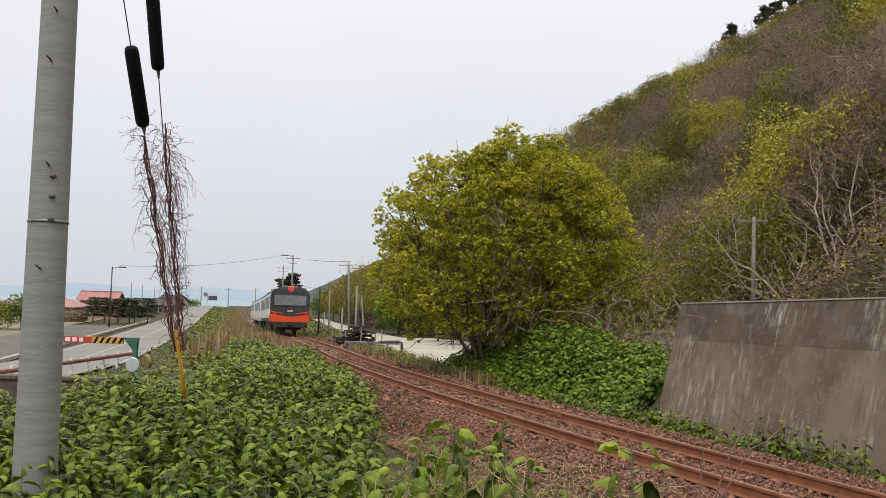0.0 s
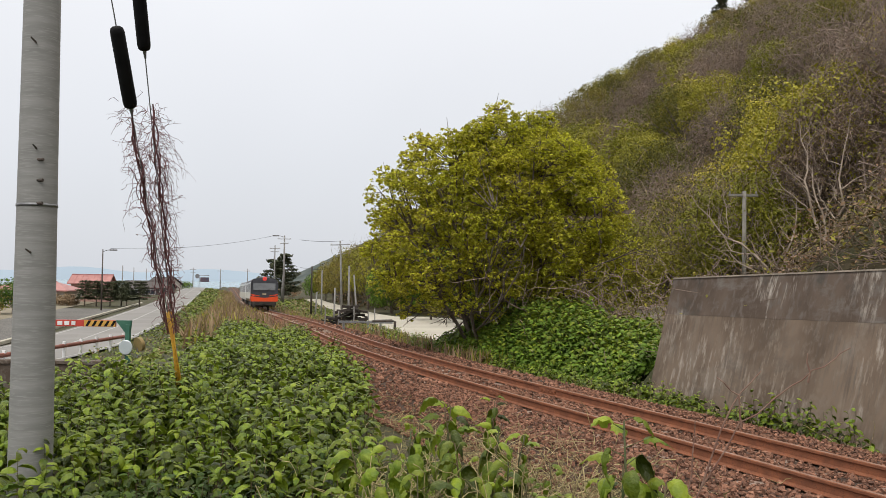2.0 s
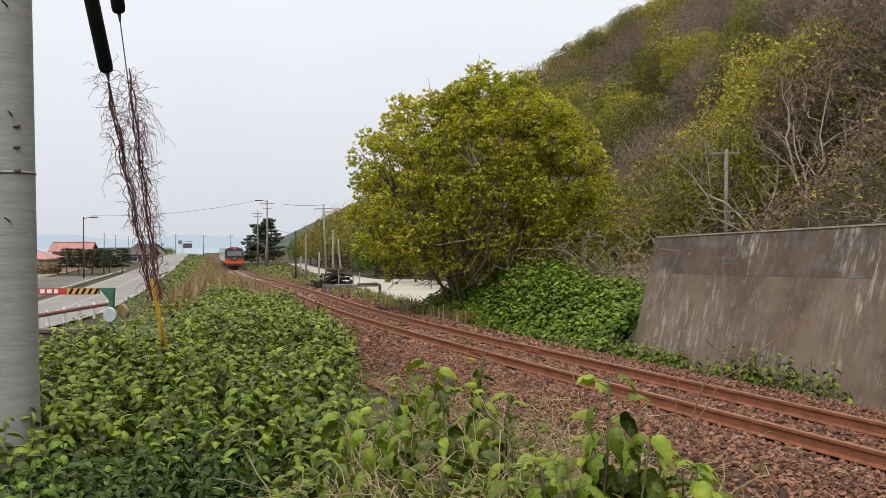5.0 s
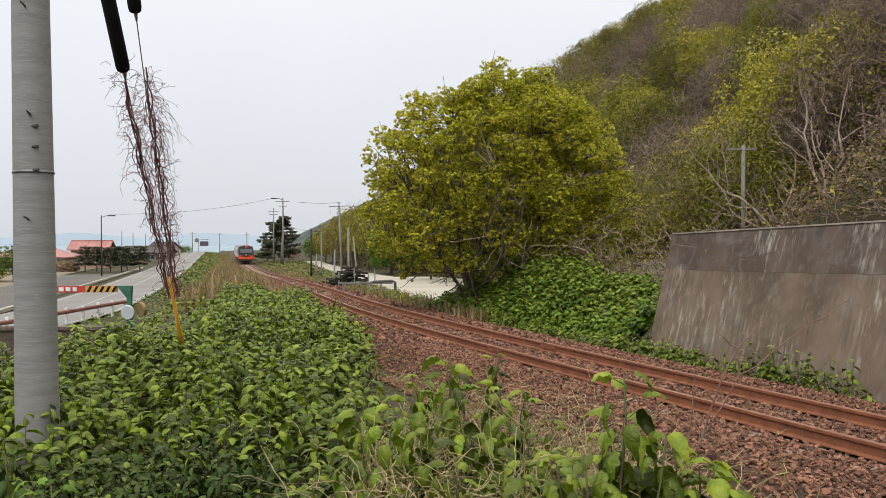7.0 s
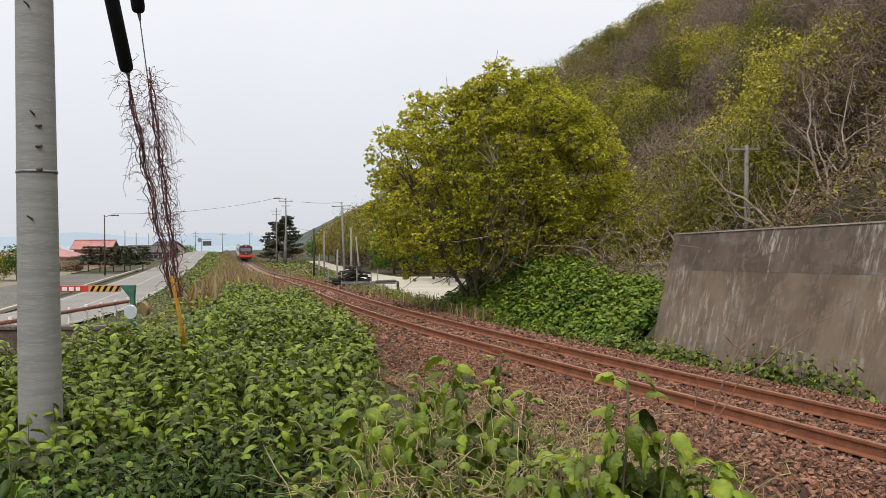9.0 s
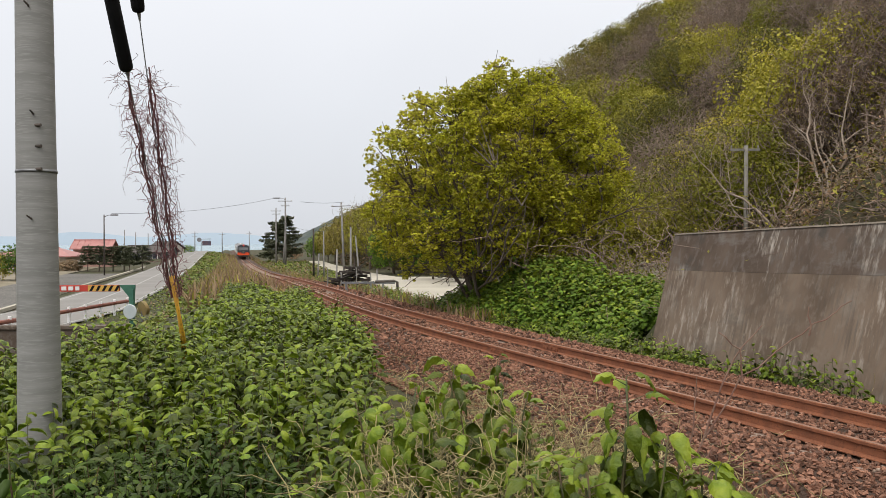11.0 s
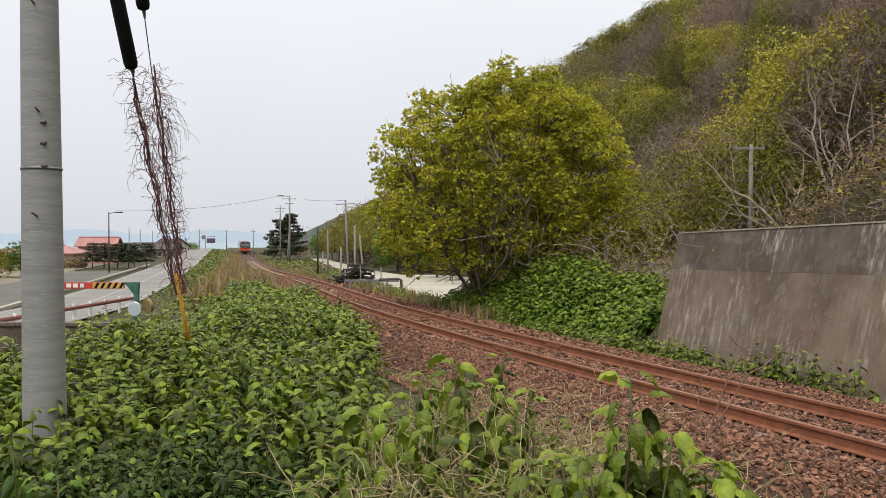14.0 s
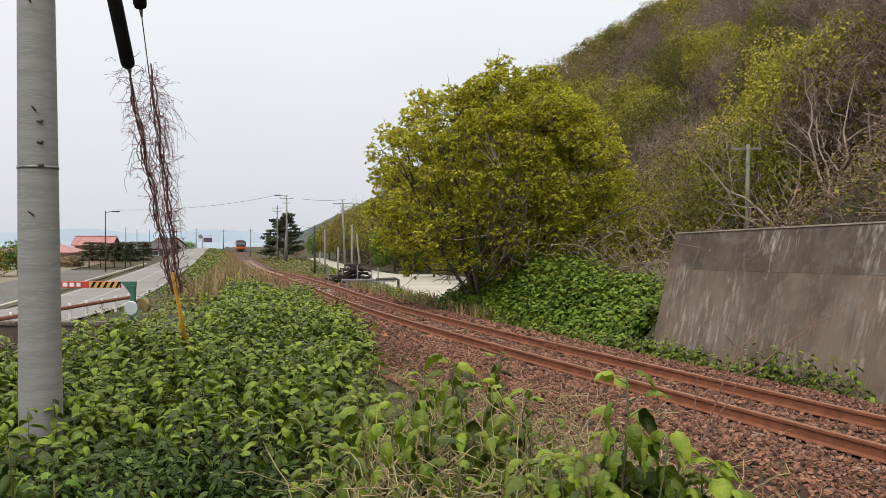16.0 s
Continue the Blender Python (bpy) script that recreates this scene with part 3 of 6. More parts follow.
def leaf_mesh(name, clouds, materials):
    """One mesh of several leaf clouds (verts, faces, material index)."""
    verts, faces, idx, base = [], [], [], 0
    for V, F, m in clouds:
        verts.append(V)
        faces += [tuple(base + a for a in f) for f in F]
        idx += [m] * len(F)
        base += len(V)
    me = bpy.data.meshes.new(name)
    me.from_pydata(np.concatenate(verts).tolist(), [], faces)
    for m in materials:
        me.materials.append(m)
    me.polygons.foreach_set("material_index", idx)
    me.shade_smooth()
    me.update()
    return me


def sticks(P0, P1, r0, r1):
    """Thin three-sided tapering sticks between many pairs of places."""
    P0, P1 = np.asarray(P0, float), np.asarray(P1, float)
    n = len(P0)
    d = P1 - P0
    d /= np.linalg.norm(d, axis=1)[:, None] + 1e-9
    a = np.cross(d, np.where(np.abs(d[:, 2:]) > 0.8, [[1.0, 0, 0]], [[0, 0, 1.0]]))
    a /= np.linalg.norm(a, axis=1)[:, None] + 1e-9
    b = np.cross(d, a)
    V = np.zeros((n, 6, 3))
    for k in range(3):
        o = a * math.cos(k * math.tau / 3) + b * math.sin(k * math.tau / 3)
        V[:, k] = P0 + o * np.asarray(r0).reshape(-1, 1)
        V[:, 3 + k] = P1 + o * np.asarray(r1).reshape(-1, 1)
    F = [(i * 6 + k, i * 6 + (k + 1) % 3, i * 6 + 3 + (k + 1) % 3, i * 6 + 3 + k) for i in range(n) for k in range(3)]
    return V.reshape(-1, 3), F


def foliage(name, a, b, spread_by=0.35, through=0.3, whole=0.0, rough=0.55, relief=0.0, spec=0.25):
    return surface(name, a, b, 0.6 if not relief else 14.0, 9.0 if not relief else 45.0, rough, relief, spread=spread_by, through=through, spec=spec, whole=whole)


L_KNOT = foliage("knotweed_leaf", (0.073, 0.118, 0.007), (0.142, 0.188, 0.013), 0.75, 0.14, rough=0.42, relief=0.6, spec=0.35)
L_KNOT_TIP = foliage("young_knotweed_leaf", (0.15, 0.21, 0.016), (0.23, 0.28, 0.026), 0.45, 0.3, rough=0.4, relief=0.6, spec=0.35)
L_DEEP = foliage("deep_green_leaf", (0.08, 0.15, 0.015), (0.125, 0.205, 0.024), 0.5, 0.2, 0.2)
L_MUG = foliage("dark_herb_leaf", (0.026, 0.052, 0.006), (0.046, 0.078, 0.01), 0.45, 0.12)
L_SPRING = foliage("spring_leaf", (0.4, 0.415, 0.034), (0.52, 0.505, 0.05), 0.5, 0.5, 0.12)
L_OLIVE = foliage("olive_leaf", (0.255, 0.245, 0.034), (0.34, 0.3, 0.054), 0.4, 0.36, 0.25)
L_WOOD = foliage("hill_leaf", (0.245, 0.24, 0.024), (0.33, 0.305, 0.038), 0.4, 0.22, 0.35)
L_WOOD_OLIVE = foliage("dull_hill_leaf", (0.135, 0.13, 0.022), (0.195, 0.17, 0.036), 0.4, 0.2, 0.35)
L_WOOD_BROWN = foliage("brown_hill_bud", (0.185, 0.132, 0.085), (0.26, 0.185, 0.122), 0.4, 0.25, 0.25)
L_BROWN = foliage("brown_bud", (0.27, 0.18, 0.1), (0.36, 0.235, 0.145), 0.35, 0.35, 0.2)
L_PINE = foliage("pine_needles", (0.075, 0.088, 0.05), (0.12, 0.125, 0.07), 0.35, 0.15)
L_BANK = foliage("bank_grass", (0.13, 0.155, 0.03), (0.185, 0.2, 0.045), 0.4, 0.25)
L_DRY = foliage("dry_grass", (0.3, 0.22, 0.13), (0.22, 0.15, 0.09), 0.4, 0.2)
M_BARK = surface("bark", (0.085, 0.065, 0.05), (0.14, 0.11, 0.09), 4, 30, 0.9, 0.6, c=(0.17, 0.14, 0.12))
M_PALEBARK = surface("pale_bark", (0.36, 0.29, 0.23), (0.27, 0.215, 0.17), 4, 30, 0.9, 0.2)
# litter-brown brush, darkened to stand in for the shade between the crowns
L_SHADE = foliage("shade_darkened_brush", (0.075, 0.06, 0.02), (0.115, 0.085, 0.034), 0.4, 0.15)
M_TWIG = surface("pale_twigs", (0.245, 0.185, 0.15), (0.175, 0.13, 0.103), 4, 30, 0.9, 0.2, spread=0.3)
M_MAUVE = surface("mauve_twigs", (0.39, 0.29, 0.245), (0.25, 0.18, 0.155), 4, 30, 0.9, 0.2, spread=0.35)
M_STALK = surface("green_stalk", (0.06, 0.085, 0.03), (0.12, 0.07, 0.04), 6, 40, 0.7, 0.1, spread=0.3)


def branches(rng, base, aim, length, radius, depth, bend=0.35, kids=3, spray=0.7):
    """Sticks of a branching limb and the places of its ends."""
    out, tips = [], []

    def limb(p, d, ln, r, lv):
        n = 3
        for i in range(n):
            d = d + rng.normal(0, bend, 3) * 0.5 + np.array([0, 0, 0.06])
            d /= np.linalg.norm(d)
            q = p + d * ln / n
            out.append((p, q, r * (1 - 0.25 * i / n), r * (1 - 0.25 * (i + 1) / n)))
            p = q
            if lv > 0 and i >= (1 if lv == depth else 0):
                for _ in range(kids if i == n - 1 else max(1, kids - 1)):
                    e = d + rng.normal(0, spray, 3)
                    e /= np.linalg.norm(e)
                    limb(p, e, ln * rng.uniform(0.5, 0.75), r * 0.55, lv - 1)
        if lv == 0:
            tips.append(p)

    limb(np.array(base, float), np.array(aim, float) / np.linalg.norm(aim), length, radius, depth)
    return out, np.array(tips)


def stick_cloud(out, m=0):
    P0, P1, r0, r1 = (np.array(v) for v in zip(*out))
    return (*sticks(P0, P1, r0, r1), m)


def crown_cloud(rng, lumps, radius, per, size, shape=OVAL, squash=0.8, shingled=False, tip=-0.3, sway=0.3):
    """Leaves on the outside of uneven lumps."""
    if shingled:
        C = np.repeat(np.array([c for c, _ in lumps]), per, axis=0)
        k = np.repeat(np.array([k for _, k in lumps]), per)
        n = len(C)
        d = rng.normal(0, 1, (n, 3))
        d[:, 2] += 0.35
        d /= np.linalg.norm(d, axis=1)[:, None]
        bumpy = 0.9 + 0.14 * np.sin(d[:, 0] * 7 + k * 9) * np.sin(d[:, 1] * 6 + k * 5) + 0.1 * np.sin(d[:, 2] * 9 + k * 7)
        P = C + d * (radius * k * bumpy * rng.uniform(0.8, 1.03, n))[:, None] * np.array([1, 1, squash])
        return spread(P, rng.uniform(0.6, 1.25, n) * size, np.arctan2(-d[:, 0], d[:, 1]) + rng.normal(0, 0.5, n),
                      np.arcsin(np.clip(d[:, 2], -1, 1)) - 1.4 + rng.normal(0.25, 0.45, n), rng.normal(0, 0.45, n), shape)
    P = []
    for c, k in lumps:
        d = rng.normal(0, 1, (per, 3))
        d /= np.linalg.norm(d, axis=1)[:, None]
        # tufts of seven leaves that spread like small umbrellas
        d = np.repeat(d[: max(1, per // 7)], 7, axis=0)
        per_now = len(d)
        P.append(np.array(c) + d * (radius * k) * np.repeat(rng.uniform(0.4, 1.1, (per_now // 7, 1)) ** 0.5, 7, axis=0) * np.array([1, 1, squash]))
    P = np.concatenate(P)
    n = len(P)
    tilt = np.repeat(rng.normal(0, 0.25, n // 7), 7)
    return spread(P + rng.normal(0, size * 0.18, (n, 3)), rng.uniform(0.65, 1.2, n) * size, np.tile(np.arange(7) * 0.898, n // 7) + rng.normal(0, 0.35, n),
                  rng.normal(tip, sway, n) + tilt, rng.normal(0, 0.35, n), shape)


def wood_tree(seed, h, w, leaf, per=150, size=0.26, lumps=13, trunk=M_BARK, label="", low=0.3, bare=0.0):
    """A broad-crowned tree: trunk with limbs and a billowing dome of small leaves in uneven lumps."""
    rng = np.random.default_rng(seed)
    t = tagged(empty("tree"), label, "tree", group="trees of the hillside")
    cs = []
    for i in range(lumps):
        up = 1 - (2 - 2 * low) * (i + 0.5) / lumps
        a, r = i * 2.4 + rng.uniform(-0.4, 0.4), math.sqrt(max(0.0, 1 - up * up)) * rng.uniform(0.75, 1.05)
        cs.append((np.array([0.68 * w * r * math.cos(a), 0.68 * w * r * math.sin(a), h * (0.55 + 0.34 * up * rng.uniform(0.8, 1.1))]), rng.uniform(0.75, 1.25)))
    P0 = [(0, 0, -0.6)] + [(0, 0, min(h * 0.5, c[2] * 0.5)) for c, _ in cs]
    P1 = [(0, 0, h * 0.6)] + [c for c, _ in cs]
    r0 = [0.022 * h] + [0.009 * h] * len(cs)
    r1 = [0.008 * h] + [0.003 * h] * len(cs)
    me = leaf_mesh("trunk", [(*sticks(P0, P1, r0, r1), 0)], [trunk])
    new("trunk", me).parent = t
    V, F = crown_cloud(rng, cs, w * 0.92 / math.sqrt(lumps) + 0.12 * w, per, size, shingled=True)
    clouds = [(V, F, 0)]
    mats = [leaf]
    if bare:
        n = int(len(cs) * 60 * bare)
        pick = rng.integers(0, len(cs), n)
        C = np.array([c for c, _ in cs])[pick]
        S = C + rng.normal(0, w * 0.2, (n, 3))
        D = rng.normal(0, 0.6, (n, 3)) + np.array([0, 0, 0.5])
        clouds.append((*sticks(S, S + D * w * 0.14, np.full(n, 0.018), np.full(n, 0.006)), 1))
        mats.append(M_TWIG)
    new("crown", leaf_mesh("crown", clouds, mats)).parent = t
    return t


# ---- the wooded hillside ----
def place(t, x, y, turn=0.0, sink=0.15, z=None):
    t.matrix_basis = pose(x, y, float(ground_z(x, y)) - sink if z is None else z, 0, 0, turn)
    return t


def hillside():
    rnd = random.Random(11)

    def kinds(near):
        k, size, kk = (2.0, 0.115, 1) if near else (0.9, 0.21, 0)
        return [(wood_tree(1 + kk * 10, 6.5, 3.7, L_WOOD, int(260 * k), size, 22, low=0.2, label="yellow-green spring-leaved tree on the hillside"), 7 if near else 4),
                (wood_tree(2 + kk * 10, 7.2, 4.1, L_WOOD_OLIVE, int(260 * k), size, 24, low=0.2, label="olive-green spreading tree on the hillside"), 6),
                (wood_tree(3 + kk * 10, 6.2, 3.9, L_WOOD_BROWN, int(90 * k), size * 0.7, 20, low=0.2, bare=2.6, label="brownish half-bare tree on the hillside"), 6),
                (wood_tree(4 + kk * 10, 6.6, 3.5, L_WOOD_OLIVE, int(150 * k), size * 0.85, 20, low=0.2, bare=0.9, label="thin olive-leaved tree on the hillside"), 4),
                (wood_tree(5 + kk * 10, 5.6, 3.3, L_WOOD_OLIVE, int(230 * k), size, 18, low=0.2, label="dark green bushy tree on the hillside"), 1)]

    sets = {True: kinds(True), False: kinds(False)}
    fresh = {k for v in sets.values() for k, _ in v}
    made, tries = [], 0
    while len(made) < 265 and tries < 12000:
        tries += 1
        y = rnd.uniform(16, 140) if rnd.random() < 0.78 else rnd.uniform(90, 300)
        reach = 80
        if rnd.random() < 0.45:
            y, reach = rnd.uniform(18, 85), 38
        u = float(hill_foot(y)) + 1.0 + rnd.random() ** 1.1 * reach
        x = float(spot(u, y))
        far = math.hypot(x, y)
        if abs(math.atan2(x, y)) > radians(34) or far < 30:
            continue
        if any((x - a) ** 2 + (y - b) ** 2 < (2.7 + far * 0.016) ** 2 for a, b in made):
            continue
        k = rnd.choice([k for k, n in sets[far < 72] for _ in range(n)])
        m = pose(x, y, float(ground_z(x, y)) - 0.4, 0, 0, rnd.uniform(0, 360))
        if k in fresh:
            fresh.discard(k)
            k.matrix_basis = m
        else:
            copy_thing(k, m)
        made.append((x, y))
    for k in fresh:
        place(k, 30.0 + 6 * len(made) % 7, 60.0)


hillside()


def undergrowth():
    """Low brush that hides the soil between the trees, its colour darkened as shade."""
    rng = np.random.default_rng(8)
    n = 160000
    y = 5 + 165 * rng.random(n) ** 1.5
    u = hill_foot(y) + rng.random(n) ** 1.3 * 85 - 0.3
    x = spot(u, y)
    r = np.hypot(x, y)
    keep = (np.abs(np.arctan2(x, y)) < radians(33)) & (rng.random(n) < np.clip(60 / r, 0, 1)) & ~((y < 19) & (u < 6.5))
    x, y = x[keep], y[keep]
    n = len(x)
    bump = 0.7 + 0.5 * rough(x, y, 2.1)
    P = np.stack([x, y, ground_z(x, y) + rng.random(n) * bump], 1)
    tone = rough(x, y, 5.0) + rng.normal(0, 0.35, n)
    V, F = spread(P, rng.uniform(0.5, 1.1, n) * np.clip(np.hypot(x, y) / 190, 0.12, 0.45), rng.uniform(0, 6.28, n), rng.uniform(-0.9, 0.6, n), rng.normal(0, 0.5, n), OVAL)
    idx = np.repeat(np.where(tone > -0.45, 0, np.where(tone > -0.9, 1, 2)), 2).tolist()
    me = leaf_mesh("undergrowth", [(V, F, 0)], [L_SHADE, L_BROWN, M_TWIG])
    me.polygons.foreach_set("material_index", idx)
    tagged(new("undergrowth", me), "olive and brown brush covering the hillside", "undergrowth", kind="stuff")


undergrowth()


def near_brush():
    """Leafy scrub on the slope just behind the wall."""
    rng = np.random.default_rng(18)
    n = 80000
    y = rng.uniform(7, 30, n)
    u = 4.4 + 24 * rng.random(n) ** 1.5
    x = spot(u, y)
    keep = (u > hill_foot(y) + 0.3) & (np.arctan2(x, y) < radians(34)) & (x > 3)
    x, y = x[keep], y[keep]
    n = len(x)
    P = np.stack([x, y, ground_z(x, y) + rng.random(n) * (0.9 + 0.7 * rough(x, y, 1.3))], 1)
    V, F = spread(P, rng.uniform(0.05, 0.13, n), rng.uniform(0, 6.28, n), rng.uniform(-0.9, 0.6, n), rng.normal(0, 0.5, n), SLIM)
    tone = rough(x, y, 2.4) + rng.normal(0, 0.35, n) - 0.8 * step(x, 7, 10)
    me = leaf_mesh("slope_brush", [(V, F, 0)], [L_SHADE, L_OLIVE, L_BROWN])
    me.polygons.foreach_set("material_index", np.repeat(np.where(tone > 0.2, 1, np.where(tone > -0.5, 0, 2)), 2).tolist())
    tagged(new("slope_brush", me), "olive and brown scrub above the retaining wall", "scrub", kind="stuff")


near_brush()


def pine(seed, h, w, tiers=9, label="", category="pine tree", group="", start=0.25, pad=0.2, flat=0.35):
    """A conifer: trunk, level boughs and pads of needles."""
    rng = np.random.default_rng(seed)
    t = tagged(empty("pine_tree"), label, category, group)
    P0, P1, r0, r1, pads = [(0, 0, -0.2)], [(0.03 * h, 0, h)], [0.03 * h], [0.006 * h], []
    for i in range(tiers):
        k = start + (1 - start) * i / tiers
        for j in range(4):
            a = rng.uniform(0, 6.28)
            ln = w * (1.08 - k) ** 0.6 * rng.uniform(0.5, 1.0)
            s = (0.03 * h * k, 0, h * k)
            e = (s[0] + ln * math.cos(a), ln * math.sin(a), h * k + rng.uniform(0.0, 0.12) * ln)
            P0.append(s), P1.append(e), r0.append(0.008 * h), r1.append(0.003 * h)
            for q in (0.5, 0.75, 1.0):
                pads.append((np.array(s) * (1 - q) + np.array(e) * q, rng.uniform(0.7, 1.2)))
    new("trunk", leaf_mesh("trunk", [(*sticks(P0, P1, r0, r1), 0)], [M_BARK])).parent = t
    V, F = crown_cloud(rng, pads, w * pad, 70, 0.1 * w, squash=flat)
    new("crown", leaf_mesh("crown", [(V, F, 0)], [L_PINE])).parent = t
    return t


def pines():
    a = place(pine(31, 9.0, 2.4, label="dark pine on the crest of the hill", group="pines on the crest"), 40.2, 116.5)
    for i, (x, y) in enumerate(((43.6, 113), (45.2, 112.4), (46.6, 110), (48.2, 107.5), (50.0, 106), (52.0, 104), (53.5, 103))):
        copy_thing(a, pose(x, y, float(ground_z(x, y)) - 0.2, 0, 0, 57 * i))
    b = place(pine(32, 9.0, 4.4, 11, start=0.12, pad=0.13, flat=0.3, label="wide dark conifer beyond the tracks", group="conifers beyond the tracks"), -31.9, 168, z=-1.2)
    copy_thing(b, pose(-34.8, 174, -2.2, 0, 0, 200))
    g = place(pine(33, 4.3, 2.0, 7, start=0.3, pad=0.21, flat=0.32, label="clipped garden pine in front of the houses", group="garden pines"), -55.2, 128, z=ROAD_Z)
    for i, x in enumerate((-53.4, -51.6, -50.2, -48.6, -47.0)):
        copy_thing(g, pose(x, 128 + (i % 3) * 0.9, ROAD_Z - 0.15 * (i % 2), 0, 0, 70 * i + 20))


pines()


def big_tree():
    rng = np.random.default_rng(21)
    at = (1.65, 26.0)
    t = tagged(empty("tree", pose(at[0], at[1], float(ground_z(*at)))), "broad bright yellow-green tree with many stems beside the track", "tree")
    ends, tw = [], []
    for i in range(12):
        a = i / 12 * 6.28 + rng.uniform(-0.3, 0.3)
        lean = rng.uniform(0.15, 0.9)
        out, tips = branches(rng, (0.3 * math.cos(a), 0.3 * math.sin(a), -0.2), (lean * math.cos(a), lean * math.sin(a), 1.0), rng.uniform(2.0, 3.0), rng.uniform(0.06, 0.1), 3, 0.28, 2, 0.6)
        tw += out
        ends.append(tips)
    ends = np.concatenate(ends)
    # an uneven rounded crown: a main dome and a lower shoulder
    domes = ((np.array([-0.9, 0.0, 3.9]), np.array([2.95, 2.8, 3.4]), 240), (np.array([0.8, 0.3, 4.35]), np.array([2.7, 2.7, 3.65]), 240), (np.array([2.6, 0.9, 4.0]), np.array([1.85, 2.1, 2.9]), 120))
    lumps = []
    for m, (mid, half, count) in enumerate(domes):
        for i in range(count):
            up, a = 1 - 1.85 * (i + 0.5) / count, i * 2.39996
            d = np.array([math.sqrt(1 - up * up) * math.cos(a), math.sqrt(1 - up * up) * math.sin(a), up]) + rng.normal(0, 0.05, 3)
            q = mid + d * half * (rng.uniform(0.86, 1.0) if i % 6 else rng.uniform(0.5, 0.8))
            inside = any(np.linalg.norm((q - o) / h) < 0.78 for k, (o, h, _) in enumerate(domes) if k != m)
            # the skirt is thin, and open before the stems
            if q[2] < 0.8 or inside and i % 4 or q[2] < 2.3 and i % 2 or q[2] < 1.5 and q[1] < 0.3 and q[0] > -2.6:
                continue
            lumps.append((q, rng.uniform(0.75, 1.2)))
    C = np.array([c for c, _ in lumps])
    near = ends[np.argmin(((C[:, None] - ends[None]) ** 2).sum(-1), axis=1)]
    tw += [(a, c, 0.035, 0.012) for a, c in zip(near, C)]
    for c in C:
        for _ in range(4):
            tw.append((c, c + rng.normal(0, 0.22, 3), 0.013, 0.006))
    new("trunk", leaf_mesh("trunk", [stick_cloud(tw)], [M_BARK])).parent = t
    V, F = crown_cloud(rng, lumps, 0.48, 343, 0.094, squash=0.7, tip=-0.35, sway=0.35)
    n = len(V) // 4
    up = np.repeat((rng.random(n) < 0.2).astype(int), 2).tolist()
    me = leaf_mesh("crown", [(V, F, 0)], [L_SPRING, L_OLIVE])
    me.polygons.foreach_set("material_index", up)
    new("crown", me).parent = t


big_tree()


def side_trees():
    spec = [(41, 5.5, 2.9, L_OLIVE, 1.2, 62, 0.2, 0.0), (42, 9.0, 4.2, L_WOOD, -3.0, 88, 0.22, 0.0), (43, 6.0, 3.0, L_DEEP, 2.6, 52, 0.26, 0.0), (44, 10.0, 4.4, L_WOOD, -9.6, 112, 0.22, 0.0),
            (45, 10.0, 4.4, L_WOOD_OLIVE, -13.4, 128, 0.24, 0.3), (46, 6.5, 2.8, L_DEEP, -0.6, 70, 0.3, 0.0), (47, 4.6, 2.6, L_SPRING, 5.6, 31, 0.088, 0.5), (48, 4.2, 2.4, L_OLIVE, 8.2, 30, 0.088, 0.5),
            (49, 4.4, 2.6, L_WOOD, 10.5, 28, 0.088, 0.8), (50, 10.0, 4.4, L_WOOD, -5.6, 98, 0.22, 0.6), (51, 4.6, 2.8, L_WOOD_BROWN, 13.5, 27, 0.06, 2.2), (52, 5.0, 2.8, L_OLIVE, 16.0, 30, 0.088, 0.8), (54, 9.6, 4.4, L_WOOD_OLIVE, -18.0, 150, 0.26, 0.0), (55, 7.6, 4.0, L_WOOD, -24.0, 175, 0.28, 0.0), (56, 8.6, 4.2, L_WOOD_OLIVE, -21.2, 165, 0.28, 0.0), (58, 5.8, 3.6, L_DEEP, -5.3, 94, 0.2, 0.0), (57, 6.5, 3.8, L_DEEP, -31.0, 208, 0.32, 0.0), (53, 5.6, 3.0, L_WOOD, 7.4, 34, 0.088, 0.3)]
    words = {L_OLIVE: "olive-green", L_SPRING: "bright spring-green", L_DEEP: "dark green", L_WOOD_BROWN: "brown half-bare", L_WOOD: "yellow-green", L_WOOD_OLIVE: "dull olive"}
    for seed, h, w, leaf, x, y, size, bare in spec:
        t = wood_tree(seed, h, w, leaf, 900 if size < 0.1 else 480 if size < 0.22 else 240, size, 18, low=0.1, bare=bare, label=words[leaf] + " tree at the foot of the hill")
        t["group"] = "trees at the foot of the hill"
        place(t, x, y)


side_trees()


